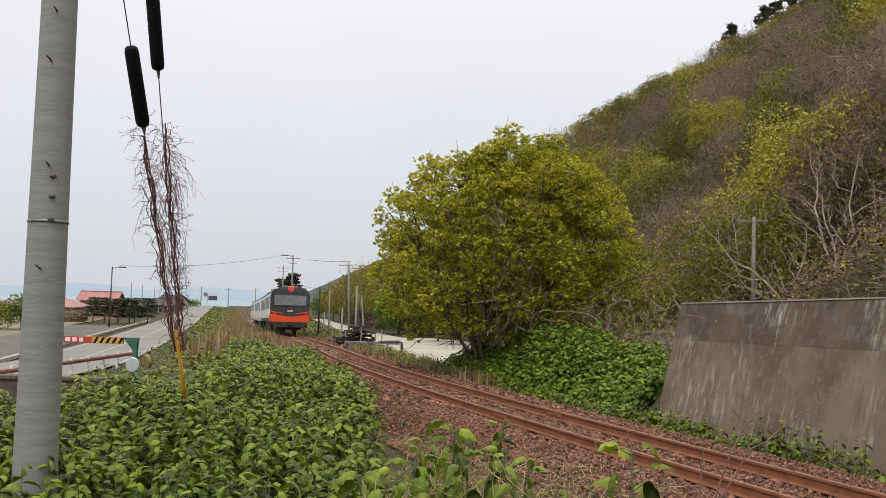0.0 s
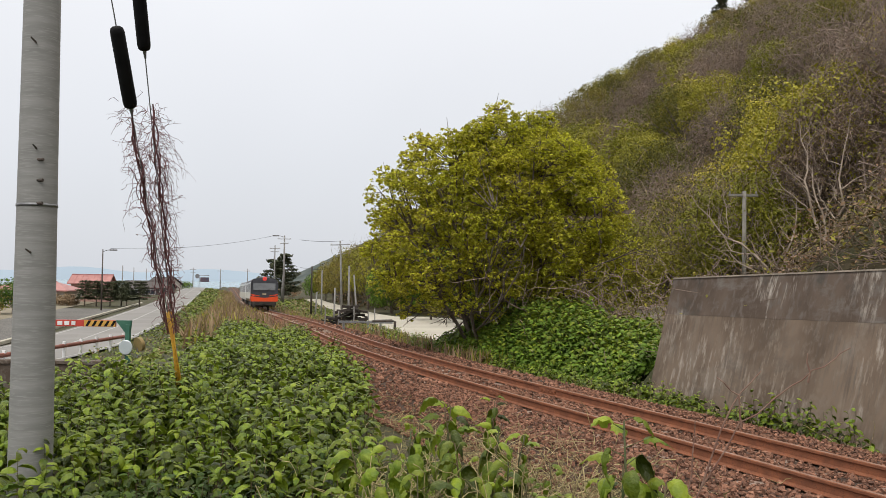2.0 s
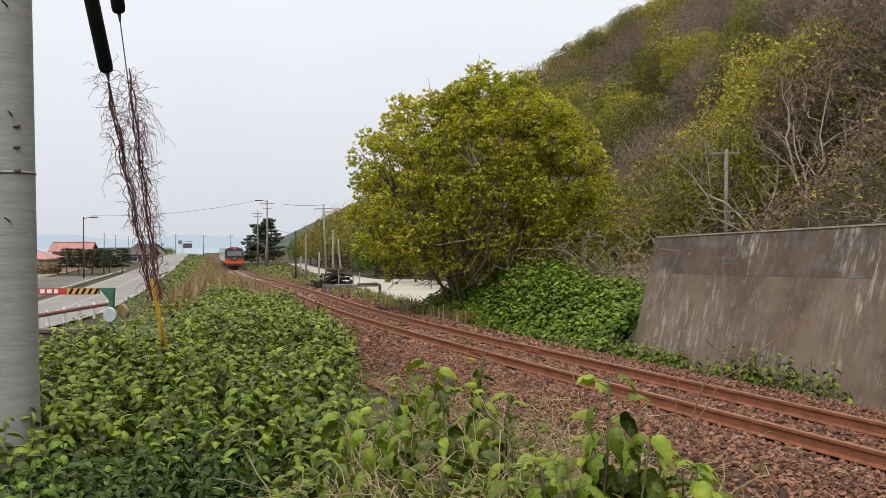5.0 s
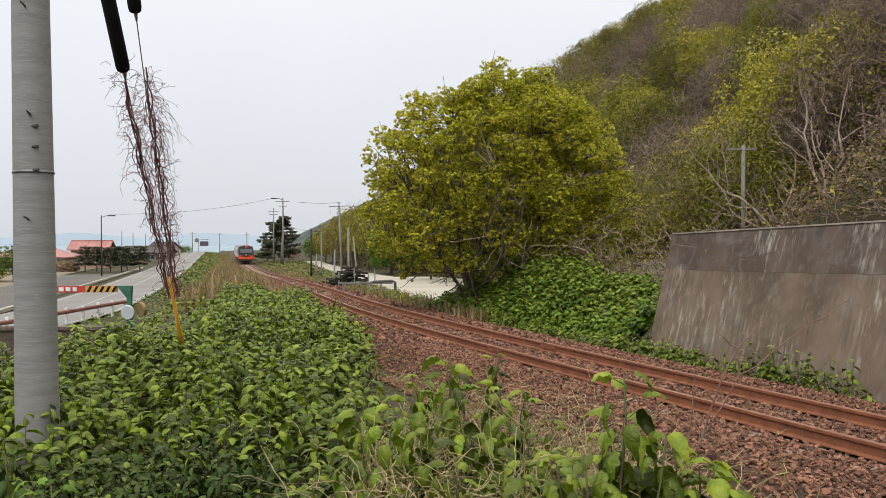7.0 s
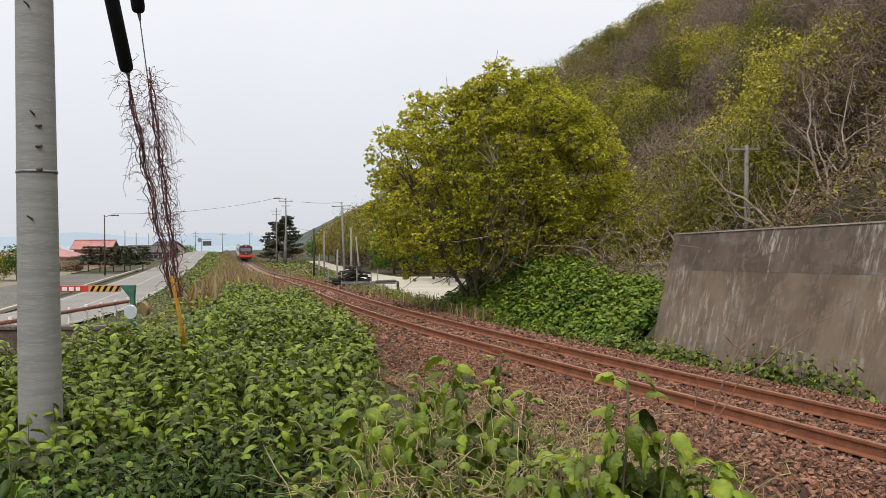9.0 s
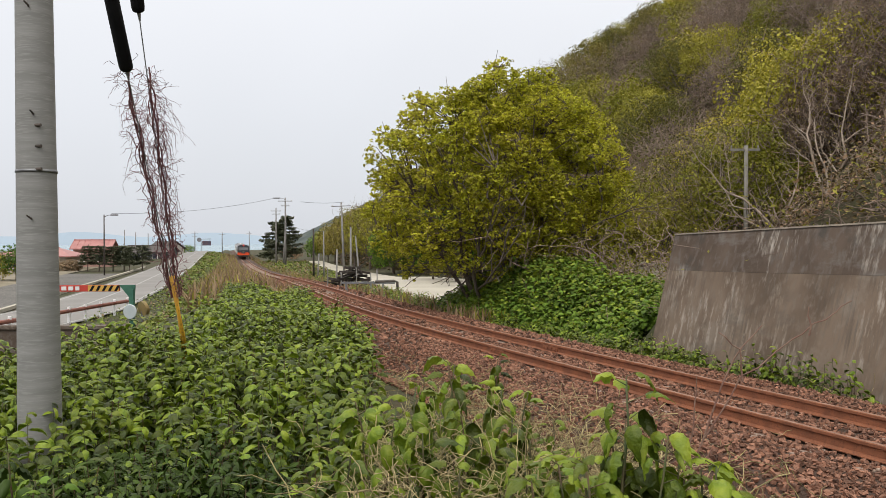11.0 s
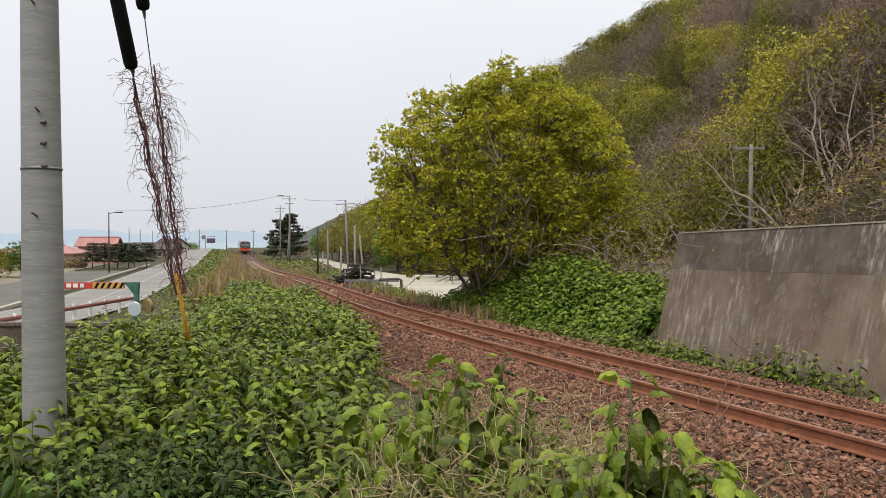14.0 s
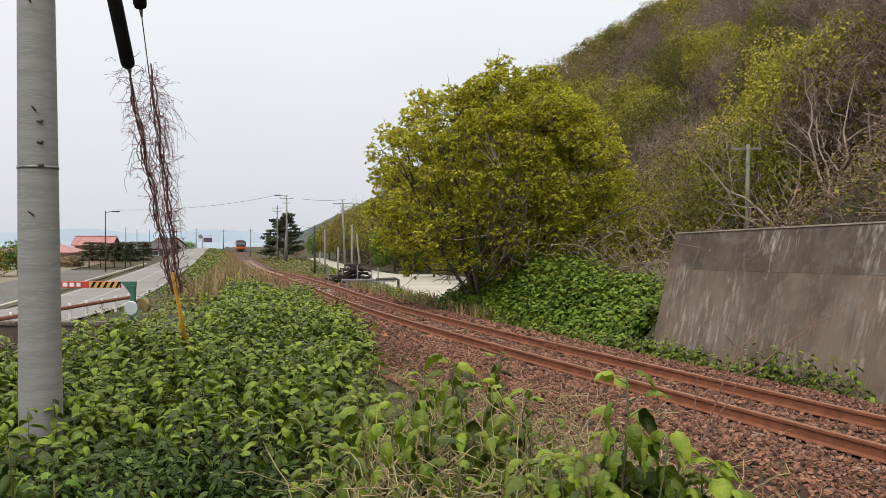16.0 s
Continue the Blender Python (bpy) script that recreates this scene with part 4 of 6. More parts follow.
def forked_tree(seed, x, y, fork, limbs, r, label):
    """A leafless tree: a short stem that forks into long crooked limbs with side twigs."""
    rng = np.random.default_rng(seed)
    z = float(ground_z(x, y))
    t = tagged(empty("bare_tree", pose(x, y, z - 0.1)), label, "bare tree", group="leafless trees behind the wall")
    top = np.array([0.0, 0.0, fork])
    boughs, twigs = [], []

    def limb(p, v, r, lv, store):
        n, ln = 9, np.linalg.norm(v)
        side = rng.normal(0, 0.05, 3) * ln
        last = p
        for i in range(1, n + 1):
            k = i / n
            q = p + v * k + side * math.sin(k * 5.5) + np.array([0, 0, -0.22 * ln * k * (1 - k)]) + rng.normal(0, 0.012 * ln, 3)
            store.append((last, q, r * (1 - 0.78 * (k - 1 / n)), r * (1 - 0.78 * k)))
            last = q
            if lv and i > 1 and rng.random() < 0.85:
                a = rng.choice([-1, 1]) * rng.uniform(0.5, 1.0)
                e = np.array([v[0] * math.cos(a) - v[2] * math.sin(a), v[1] + rng.normal(0, 0.3) * ln, v[0] * math.sin(a) + v[2] * math.cos(a) + 0.25 * ln])
                limb(q, e / np.linalg.norm(e) * ln * rng.uniform(0.2, 0.5) * (1.15 - 0.5 * k), r * (1 - 0.78 * k) * 0.62, lv - 1, twigs)

    for v in limbs:
        limb(top, np.array(v, float), r * 0.8, 2, boughs)
    new("trunk", leaf_mesh("trunk", [(*sticks([(0, 0, -0.2)], [top], [r * 1.2], [r]), 0)], [M_PALEBARK])).parent = t
    for b in range(len(limbs)):
        new("limb", leaf_mesh("limb", [stick_cloud(boughs[b * 9:b * 9 + 9])], [M_PALEBARK])).parent = t
    new("crown", leaf_mesh("crown", [stick_cloud(twigs)], [M_PALEBARK])).parent = t


forked_tree(60, 8.1, 17.0, 0.5, ((-0.6, 0.2, 2.8), (0.75, 0.3, 2.9), (1.5, -0.3, 1.3), (0.1, 0.8, 1.9)), 0.05, "pale leafless tree with long forked limbs")
forked_tree(61, 7.45, 17.4, 0.6, ((-2.1, 0.3, 2.3), (0.35, 0.5, 2.1), (-1.2, -0.2, 0.8), (1.0, 0.6, 1.6)), 0.05, "pale leafless tree leaning over the wall")
forked_tree(62, 9.7, 18.6, 0.4, ((-0.9, 0, 1.6), (0.6, 0.3, 2.2), (1.4, 0, 1.2)), 0.045, "pale leafless tree with crooked limbs")
forked_tree(63, 6.3, 19.8, 0.4, ((-0.7, 0, 1.9), (0.5, 0.3, 2.4), (1.3, 0, 1.3)), 0.04, "thin leafless tree with crooked limbs")


def thicket():
    """Tangled bare shoots between the big tree and the wall, and above the wall."""
    rng = np.random.default_rng(77)
    P0, P1, r = [], [], []
    for i in range(1700):
        if i < 420:
            x, y = rng.uniform(4.1, 6.6), rng.uniform(22.5, 24.5)
            h = rng.uniform(0.7, 1.7)
        else:
            y = rng.uniform(7, 21)
            x = float(spot(rng.uniform(4.3, 14), y))
            h = rng.uniform(0.4, 2.2)
        p = np.array([x, y, float(ground_z(x, y)) - 0.1])
        d = np.array([rng.normal(0, 0.35), rng.normal(0, 0.3), 1.0])
        k = 7
        for j in range(k):
            d = d + rng.normal(0, 0.6, 3) + np.array([0, 0, 0.06])
            d /= np.linalg.norm(d)
            q = p + d * h / k
            P0.append(p), P1.append(q), r.append(0.017 * (1 - j / 9))
            if rng.random() < 0.6:
                e = d + rng.normal(0, 0.8, 3)
                P0.append(q), P1.append(q + e * h * 0.16), r.append(0.009)
            p = q
    r = np.array(r)
    tagged(new("thicket", leaf_mesh("thicket", [(*sticks(P0, P1, r, r * 0.7), 0)], [M_TWIG])), "tangled bare brown shoots behind the wall", "thicket", kind="stuff")
    P = np.array(P1)[rng.integers(0, len(P1), 16000)] + rng.normal(0, 0.15, (16000, 3))
    n = len(P)
    V, F = spread(P, rng.uniform(0.06, 0.14, n), rng.uniform(0, 6.28, n), rng.uniform(-1, 0.4, n), rng.normal(0, 0.4, n), SLIM)
    tagged(new("thicket_leaves", leaf_mesh("thicket_leaves", [(V, F, 0)], [L_OLIVE])), "sparse young olive leaves among the bare shoots", "leaves", kind="stuff")


thicket()


def gnarled_tree(seed, x, y, n, reach, label):
    """A low crooked tree: winding boughs that fork again and again, with few young leaves."""
    rng = np.random.default_rng(seed)
    t = tagged(empty("gnarled_tree", pose(x, y, float(ground_z(x, y)) - 0.15)), label, "tree", group="crooked trees behind the wall")
    stems, boughs = [], []

    def wind(p, d, ln, r, lv, store):
        k = 8
        turn = rng.normal(0, 0.3, 3)
        for j in range(k):
            turn = turn * 0.7 + rng.normal(0, 0.28, 3)
            d = d + turn + np.array([0, 0, 0.02])
            d /= np.linalg.norm(d)
            q = p + d * ln / k
            store.append((p, q, r * (1 - 0.5 * j / k), r * (1 - 0.5 * (j + 1) / k)))
            p = q
            if lv and j > 0 and rng.random() < (0.9 if lv > 1 else 0.7):
                e = d + rng.normal(0, 0.8, 3)
                wind(p, e / np.linalg.norm(e), ln * rng.uniform(0.4, 0.7), r * 0.55, lv - 1, boughs)

    for i in range(n):
        a = rng.uniform(0, 6.28)
        wind(np.array([0.15 * math.cos(a), 0.15 * math.sin(a), 0.0]), np.array([0.75 * math.cos(a), 0.5 * math.sin(a), 1.0]), reach * rng.uniform(0.75, 1.1), 0.042, 2, stems)
    new("trunk", leaf_mesh("trunk", [stick_cloud(stems)], [M_MAUVE])).parent = t
    new("crown", leaf_mesh("crown", [stick_cloud(boughs)], [M_MAUVE])).parent = t
    E = np.array([q for _, q, _, _ in boughs])
    P = E[rng.integers(0, len(E), 420 * n)] + rng.normal(0, 0.12, (420 * n, 3)) + np.array([0, 0, 0.1])
    P = P[P[:, 2] > 1.2]
    m = len(P)
    V, F = spread(P, rng.uniform(0.04, 0.09, m), rng.uniform(0, 6.28, m), rng.normal(-0.5, 0.5, m), rng.normal(0, 0.4, m), OVAL)
    new("leaves", leaf_mesh("leaves", [(V, F, 0)], [L_OLIVE])).parent = t


gnarled_tree(81, 5.9, 23.8, 11, 3.6, "crooked half-bare tree with winding pale branches")
gnarled_tree(82, 6.9, 24.6, 9, 3.8, "crooked half-bare tree with winding pale branches")
gnarled_tree(83, 6.9, 19.6, 6, 2.2, "low crooked half-bare tree above the wall")


# ---- weeds on both sides of the track ----
def plants(rng, x, y, z, h, per, big, tips=0.8, lean=0.07, lowest=0.3, shape=ROUND):
    """Leaves (with the index of old or young) and stalks of many leafy shoots."""
    m = len(x)
    top = np.stack([x + rng.normal(0, lean, m), y + rng.normal(0, lean, m), z + h], 1)
    foot = np.stack([x, y, z - 0.03], 1)
    k = np.tile(np.linspace(lowest, 1.0, per), m)
    i = np.repeat(np.arange(m), per)
    P = foot[i] + (top - foot)[i] * k[:, None]
    yaw = rng.uniform(0, 6.28, m)[i] + np.tile(np.arange(per) * 2.4, m) + rng.normal(0, 0.3, len(i))
    size = rng.uniform(0.6, 1.15, len(i)) * big * (1.2 - 0.4 * k)
    pitch = rng.normal(-0.22, 0.36, len(i)) + 0.3 * (k > 0.95)
    V, F = spread(P, size, yaw, pitch, rng.normal(0, 0.4, len(i)), shape)
    young = (k > 0.93) & (rng.random(len(i)) < tips)
    return (V, F, np.repeat(young.astype(int), len(shape[1])).tolist()), sticks(foot, top, np.full(m, 0.007), np.full(m, 0.003))


def weeds(name, rng, x, y, h, per, big, mats, label, tips=0.8, shape=ROUND):
    (V, F, idx), (SV, SF) = plants(rng, x, y, ground_z(x, y), h, per, big, tips, shape=shape)
    me = leaf_mesh(name, [(V, F, 0), (SV, SF, 2)], [*mats, M_STALK])
    me.polygons.foreach_set("material_index", idx + [2] * len(SF))
    return tagged(new(name, me), label, "weeds", kind="stuff")


SLIMMER = (ROUND[0] * np.array([0.62, 1, 1]), ROUND[1])


def field():
    rng = np.random.default_rng(5)
    n = 13500
    y = 2.4 + rng.random(n) ** 0.75 * 27
    x = rng.uniform(-12, 4.5, n)
    u = off(x, y)
    edge = np.interp(y, [0, 8, 11, 14.4, 18, 22, 26, 40], [-13, -9.6, -8, -6.2, -5.2, -4.6, -4.3, -4.2])
    keep = (u > edge) & (u < np.interp(y, [0, 3.5, 5.6, 7.2, 8.6, 10.1, 13.1, 17.8, 22.8, 30], [-5.3, -5.3, -5.2, -5.0, -4.65, -4.3, -3.4, -2.3, -1.9, -1.8]) + 0.25 * rough(x, y, 0.8)) & (np.abs(x) < 0.64 * y + 0.8) & (x * x + y * y > 11.0)
    keep &= (x - MAST[0]) ** 2 + (y - MAST[1]) ** 2 > 0.09
    x, y = x[keep], y[keep]
    near = y + 0.9 * rough(x, y, 1.1) + rng.normal(0, 0.3, len(x)) < np.where(x < -0.9, 6.4, 3.0)
    xn, yn = x[near], y[near]
    xn = np.concatenate([xn, xn + rng.normal(0, 0.12, len(xn)), xn + rng.normal(0, 0.2, len(xn))])
    yn = np.concatenate([yn, yn + rng.normal(0, 0.12, len(yn)), yn + rng.normal(0, 0.2, len(yn))])
    xn = np.concatenate([xn, rng.uniform(-3.0, -1.9, 130)])
    yn = np.concatenate([yn, rng.uniform(5.8, 7.0, 130)])
    weeds("dark_herbs", rng, xn, yn, rng.uniform(0.22, 0.5, len(xn)), 12, 0.115, [L_MUG, L_KNOT], "low dark green herbs below the utility pole", 0.3, SLIMMER)
    x, y = x[~near], y[~near]
    h = (rng.uniform(0.4, 0.62, len(x)) + 0.10 * rough(x, y, 1.4)) * np.interp(y, [4, 6.3, 11, 30], [0.9, 1.1, 1.4, 1.25])
    far = y > 10.5
    weeds("knotweed", rng, x[far], y[far], h[far], 12, 0.2, [L_KNOT, L_KNOT_TIP], "dense knee-high green knotweed covering the bank", 0.45, ARCHED)
    x, y, h = x[~far], y[~far], h[~far]
    weeds("knotweed", rng, x, y, h, 13, 0.2, [L_KNOT, L_KNOT_TIP], "dense knee-high green knotweed covering the bank", 0.45, ARCHED)


field()


def mound():
    rng = np.random.default_rng(6)
    # a long heap beside the track, highest towards its middle
    n = 3000
    k, t = rng.random(n), rng.uniform(-0.05, 1.7, n)
    x, y = -0.2 + 4.9 * k + 0.888 * (1.35 * t - 0.15), 27.6 - 9.4 * k + 0.458 * (1.35 * t - 0.15)
    top = np.interp(k, [0, 0.15, 0.35, 0.55, 0.75, 1], [0.7, 1.35, 1.85, 1.95, 1.5, 1.15])
    h = 0.3 + (top - 0.3) * np.clip(1 - (1 - np.clip(t, 0, 1)) ** 2, 0, 1) * (0.88 + 0.16 * rough(x, y, 0.7)) + rng.uniform(-0.1, 0.12, n)
    keep = ~((y < 18.4) & (x > 4.9))
    x, y, h = x[keep], y[keep], h[keep]
    weeds("weed_mound", rng, x, y, h, 12, 0.26, [L_DEEP, L_KNOT_TIP], "long heap of lush dark green weeds beside the track", 0.5, ARCHED)
    # a ragged strip along the foot of the wall and the lane
    n = 5200
    k = rng.random(n)
    y = 6 + 70 * k ** 1.1
    u = rng.uniform(2.2, np.where(y < 22, 3.3, 3.6), n) + 0.2 * rough(y, k, 1.0)
    x = spot(u, y)
    wallside = np.where(y < 17, x < 4.35 + (17.0 - y) * 0.286 - 0.1, True) & (rough(x, y, 0.9) + rng.normal(0, 0.4, n) > np.where(y < 15, -0.45, -0.1))
    x, y = x[wallside], y[wallside]
    weeds("wall_weeds", rng, x, y, rng.uniform(0.1, 0.4, len(x)) * (1 + 0.4 * rough(x, y, 1.1)) * np.where(y < 13, 1.3, 1.0), 8, 0.17, [L_KNOT, L_KNOT_TIP], "ragged green weeds along the foot of the wall", 0.5, ARCHED)
    # short mixed grass between the stones and the wall
    n = 7000
    y = rng.uniform(6, 26, n)
    u = 2.75 + 0.45 * rng.normal(0, 1, n)
    x = spot(u, y)
    keep = (x < 4.25 + np.maximum(17.0 - y, 0) * 0.286) & (u > 1.9) & (rough(x, y, 0.8) + rng.normal(0, 0.5, n) > -0.2)
    x, y = x[keep], y[keep]
    n = len(x)
    V, F = spread(np.stack([x, y, ground_z(x, y) - 0.01], 1), rng.uniform(0.08, 0.28, n), rng.uniform(0, 6.28, n), rng.uniform(0.3, 1.4, n), rng.normal(0, 0.5, n), BLADE)
    me = leaf_mesh("trackside_grass", [(V, F, 0)], [L_BANK, L_DRY])
    me.polygons.foreach_set("material_index", np.repeat((rng.random(n) < 0.45).astype(int), 2).tolist())
    tagged(new("trackside_grass", me), "short green and straw-coloured grass before the wall", "grass", kind="stuff")


mound()


def bank():
    """Scrub and dry grass on the embankment towards the road, and along the far track."""
    rng = np.random.default_rng(9)
    n = 22000
    y = 12 + rng.random(n) ** 1.7 * 250
    edge = np.interp(y, [0, 14, 26, 40, 300], [-14, -8.3, -5.0, -4.4, -4.4])
    u = edge - rng.random(n) * np.where(y < 45, 7.5, 8.5) + 0.3
    x = spot(u, y)
    keep = u > np.interp(y, [6, 30, 42, 53, 80, 400], [-17.0, -14.6, -12.6, -10.6, -9.9, -10.2]) + 0.2
    x, y = x[keep], y[keep]
    n = len(x)
    P = np.stack([x, y, ground_z(x, y) + rng.random(n) * (0.45 + 0.25 * rough(x, y, 2.0))], 1)
    V, F = spread(P, rng.uniform(0.12, 0.3, n) * np.clip(y / 60, 0.8, 2.2), rng.uniform(0, 6.28, n), rng.uniform(-0.8, 0.7, n), rng.normal(0, 0.4, n), SLIM)
    tone = rough(x, y, 4.0) + rng.normal(0, 0.4, n)
    me = leaf_mesh("bank_scrub", [(V, F, 0)], [L_KNOT, L_BANK, L_DRY])
    me.polygons.foreach_set("material_index", np.repeat(np.where(tone > 0.0, 0, np.where(tone > -0.8, 1, 2)), 2).tolist())
    tagged(new("bank_scrub", me), "low mixed green scrub on the embankment", "scrub", kind="stuff")
    # the same between the rails and the lane
    n = 7000
    y = 42 + rng.random(n) ** 1.4 * 140
    u = 2.3 + rng.random(n) * np.interp(y, [42, 75, 110, 165, 190], [1.6, 4.4, 7.0, 9.8, 11])
    x = spot(u, y)
    P = np.stack([x, y, ground_z(x, y) + rng.random(n) * (0.3 + 0.2 * rough(x, y, 2.0))], 1)
    V, F = spread(P, rng.uniform(0.12, 0.3, n) * np.clip(y / 60, 0.8, 2.0), rng.uniform(0, 6.28, n), rng.uniform(-0.8, 0.7, n), rng.normal(0, 0.4, n), SLIM)
    tone = rough(x, y, 4.0) + rng.normal(0, 0.4, n)
    me = leaf_mesh("lane_scrub", [(V, F, 0)], [L_KNOT, L_BANK, L_DRY])
    me.polygons.foreach_set("material_index", np.repeat(np.where(tone > 0.2, 0, np.where(tone > -0.5, 1, 2)), 2).tolist())
    tagged(new("lane_scrub", me), "low green and straw-coloured scrub between the rails and the lane", "scrub", kind="stuff")
    # brown dry stalks beside the far rails
    n = 12000
    y = 23 + rng.random(n) ** 1.7 * 230
    left = rng.random(n) < 0.66
    u = np.where(left, rng.uniform(-5.6, -1.9, n), rng.uniform(1.9, 3.6, n))
    x = spot(u, y)
    keep = ~(left & (y < 27))
    x, y, left = x[keep], y[keep], left[keep]
    n = len(x)
    P = np.stack([x, y, ground_z(x, y) - 0.02], 1)
    V, F = spread(P, rng.uniform(0.35, 1.1, n) * np.where(left, 1.0, 0.6), rng.uniform(0, 6.28, n), rng.uniform(0.9, 1.6, n), rng.normal(0, 0.5, n), (BLADE[0] * np.array([2.2, 1, 1]), BLADE[1]))
    tone = rng.random(n)
    me = leaf_mesh("dry_stalks", [(V, F, 0)], [L_DRY, L_OLIVE, L_BROWN])
    me.polygons.foreach_set("material_index", np.repeat(np.where(tone > 0.62, 0, np.where(tone > 0.4, 1, 2)), 2).tolist())
    tagged(new("dry_stalks", me), "brown and green dry stalks beside the rails", "dry grass", kind="stuff")


bank()


L_STRAW = foliage("pale_straw", (0.4, 0.32, 0.18), (0.27, 0.24, 0.1), 0.5, 0.1)


def litter():
    """Dry vines and dead stalks lying over the near edge of the ballast."""
    rng = np.random.default_rng(12)
    P0, P1, r = [], [], []
    for i in range(5600):
        y = rng.uniform(3.4, 13)
        u = rng.normal(-3.7, 0.9) if y < 10 else rng.normal(-2.6, 0.5)
        x = float(spot(u, y))
        if i > 1700:
            x, y = rng.uniform(-0.5, 1.4), rng.uniform(3.5, 6.0)
            u = -4.0
        lift = 0.16 if i > 1700 and i % 2 else 0.0
        if i > 4600:
            y, u = rng.uniform(6.5, 18), rng.normal(2.75, 0.35)
            x = float(spot(u, y))
            if x > 4.3 + (17.0 - y) * 0.286 - 0.12:
                continue
        if x < -1.5 - 0.1 * y and y < 6:
            continue
        p = np.array([x, y, float(ground_z(x, y)) + rng.uniform(0.02, 0.55 if u < -3.2 else 0.12) + (lift if u < -3.2 else 0.0)])
        a = rng.uniform(0, 6.28)
        d = np.array([math.cos(a), math.sin(a), rng.normal(0, 0.3)])
        ln = rng.uniform(0.15, 0.5) if i < 1700 else rng.uniform(0.25, 0.75)
        k = 4 if i < 1700 else 9
        thick = rng.uniform(0.002, 0.0042)
        for j in range(k):
            d = d / np.linalg.norm(d) + rng.normal(0, 0.38, 3) - np.array([0, 0, 0.04])
            q = p + d / np.linalg.norm(d) * ln / k
            q[2] = max(q[2], float(ground_z(q[0], q[1])) + 0.01)
            P0.append(p), P1.append(q), r.append(thick)
            p = q
    r = np.array(r)
    tagged(new("dead_vines", leaf_mesh("dead_vines", [(*sticks(P0, P1, r, r * 0.8), 0)], [L_STRAW])), "tangle of pale dry vines and stalks", "dead vines", kind="stuff")


litter()


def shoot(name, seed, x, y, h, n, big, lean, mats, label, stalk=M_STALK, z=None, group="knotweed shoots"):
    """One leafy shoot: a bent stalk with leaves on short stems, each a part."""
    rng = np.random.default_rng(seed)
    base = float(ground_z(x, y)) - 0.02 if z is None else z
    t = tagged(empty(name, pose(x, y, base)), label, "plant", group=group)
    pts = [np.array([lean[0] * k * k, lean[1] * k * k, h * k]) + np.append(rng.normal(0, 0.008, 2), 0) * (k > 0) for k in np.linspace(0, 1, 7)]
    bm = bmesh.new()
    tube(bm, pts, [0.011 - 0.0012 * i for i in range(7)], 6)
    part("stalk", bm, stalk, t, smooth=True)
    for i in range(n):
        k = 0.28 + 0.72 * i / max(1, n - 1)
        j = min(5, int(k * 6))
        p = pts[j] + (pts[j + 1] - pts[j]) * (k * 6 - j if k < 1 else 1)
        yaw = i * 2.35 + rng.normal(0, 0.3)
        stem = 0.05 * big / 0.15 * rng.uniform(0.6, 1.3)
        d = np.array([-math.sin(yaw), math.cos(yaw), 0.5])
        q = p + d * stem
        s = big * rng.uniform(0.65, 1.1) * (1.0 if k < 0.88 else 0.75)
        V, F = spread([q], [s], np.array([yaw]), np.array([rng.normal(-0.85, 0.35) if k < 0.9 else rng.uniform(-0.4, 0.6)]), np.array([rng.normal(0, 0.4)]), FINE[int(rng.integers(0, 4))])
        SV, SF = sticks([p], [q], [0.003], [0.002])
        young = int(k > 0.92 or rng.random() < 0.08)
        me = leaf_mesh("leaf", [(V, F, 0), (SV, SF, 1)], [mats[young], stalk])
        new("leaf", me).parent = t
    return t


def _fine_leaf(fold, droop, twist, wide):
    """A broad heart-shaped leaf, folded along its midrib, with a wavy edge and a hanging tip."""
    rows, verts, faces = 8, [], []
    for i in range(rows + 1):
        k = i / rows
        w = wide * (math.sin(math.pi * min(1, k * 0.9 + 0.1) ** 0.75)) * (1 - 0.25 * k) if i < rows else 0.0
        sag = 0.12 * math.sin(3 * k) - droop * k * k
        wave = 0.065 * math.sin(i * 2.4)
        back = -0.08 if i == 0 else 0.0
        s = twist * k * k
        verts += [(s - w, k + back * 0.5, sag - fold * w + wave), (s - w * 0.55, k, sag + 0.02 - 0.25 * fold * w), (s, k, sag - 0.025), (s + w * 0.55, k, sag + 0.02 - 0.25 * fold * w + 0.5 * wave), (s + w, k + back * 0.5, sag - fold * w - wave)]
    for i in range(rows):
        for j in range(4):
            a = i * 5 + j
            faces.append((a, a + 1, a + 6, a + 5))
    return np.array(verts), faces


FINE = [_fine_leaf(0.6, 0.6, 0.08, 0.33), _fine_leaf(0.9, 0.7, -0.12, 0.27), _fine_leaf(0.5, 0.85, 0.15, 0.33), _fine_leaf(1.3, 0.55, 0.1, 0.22)]
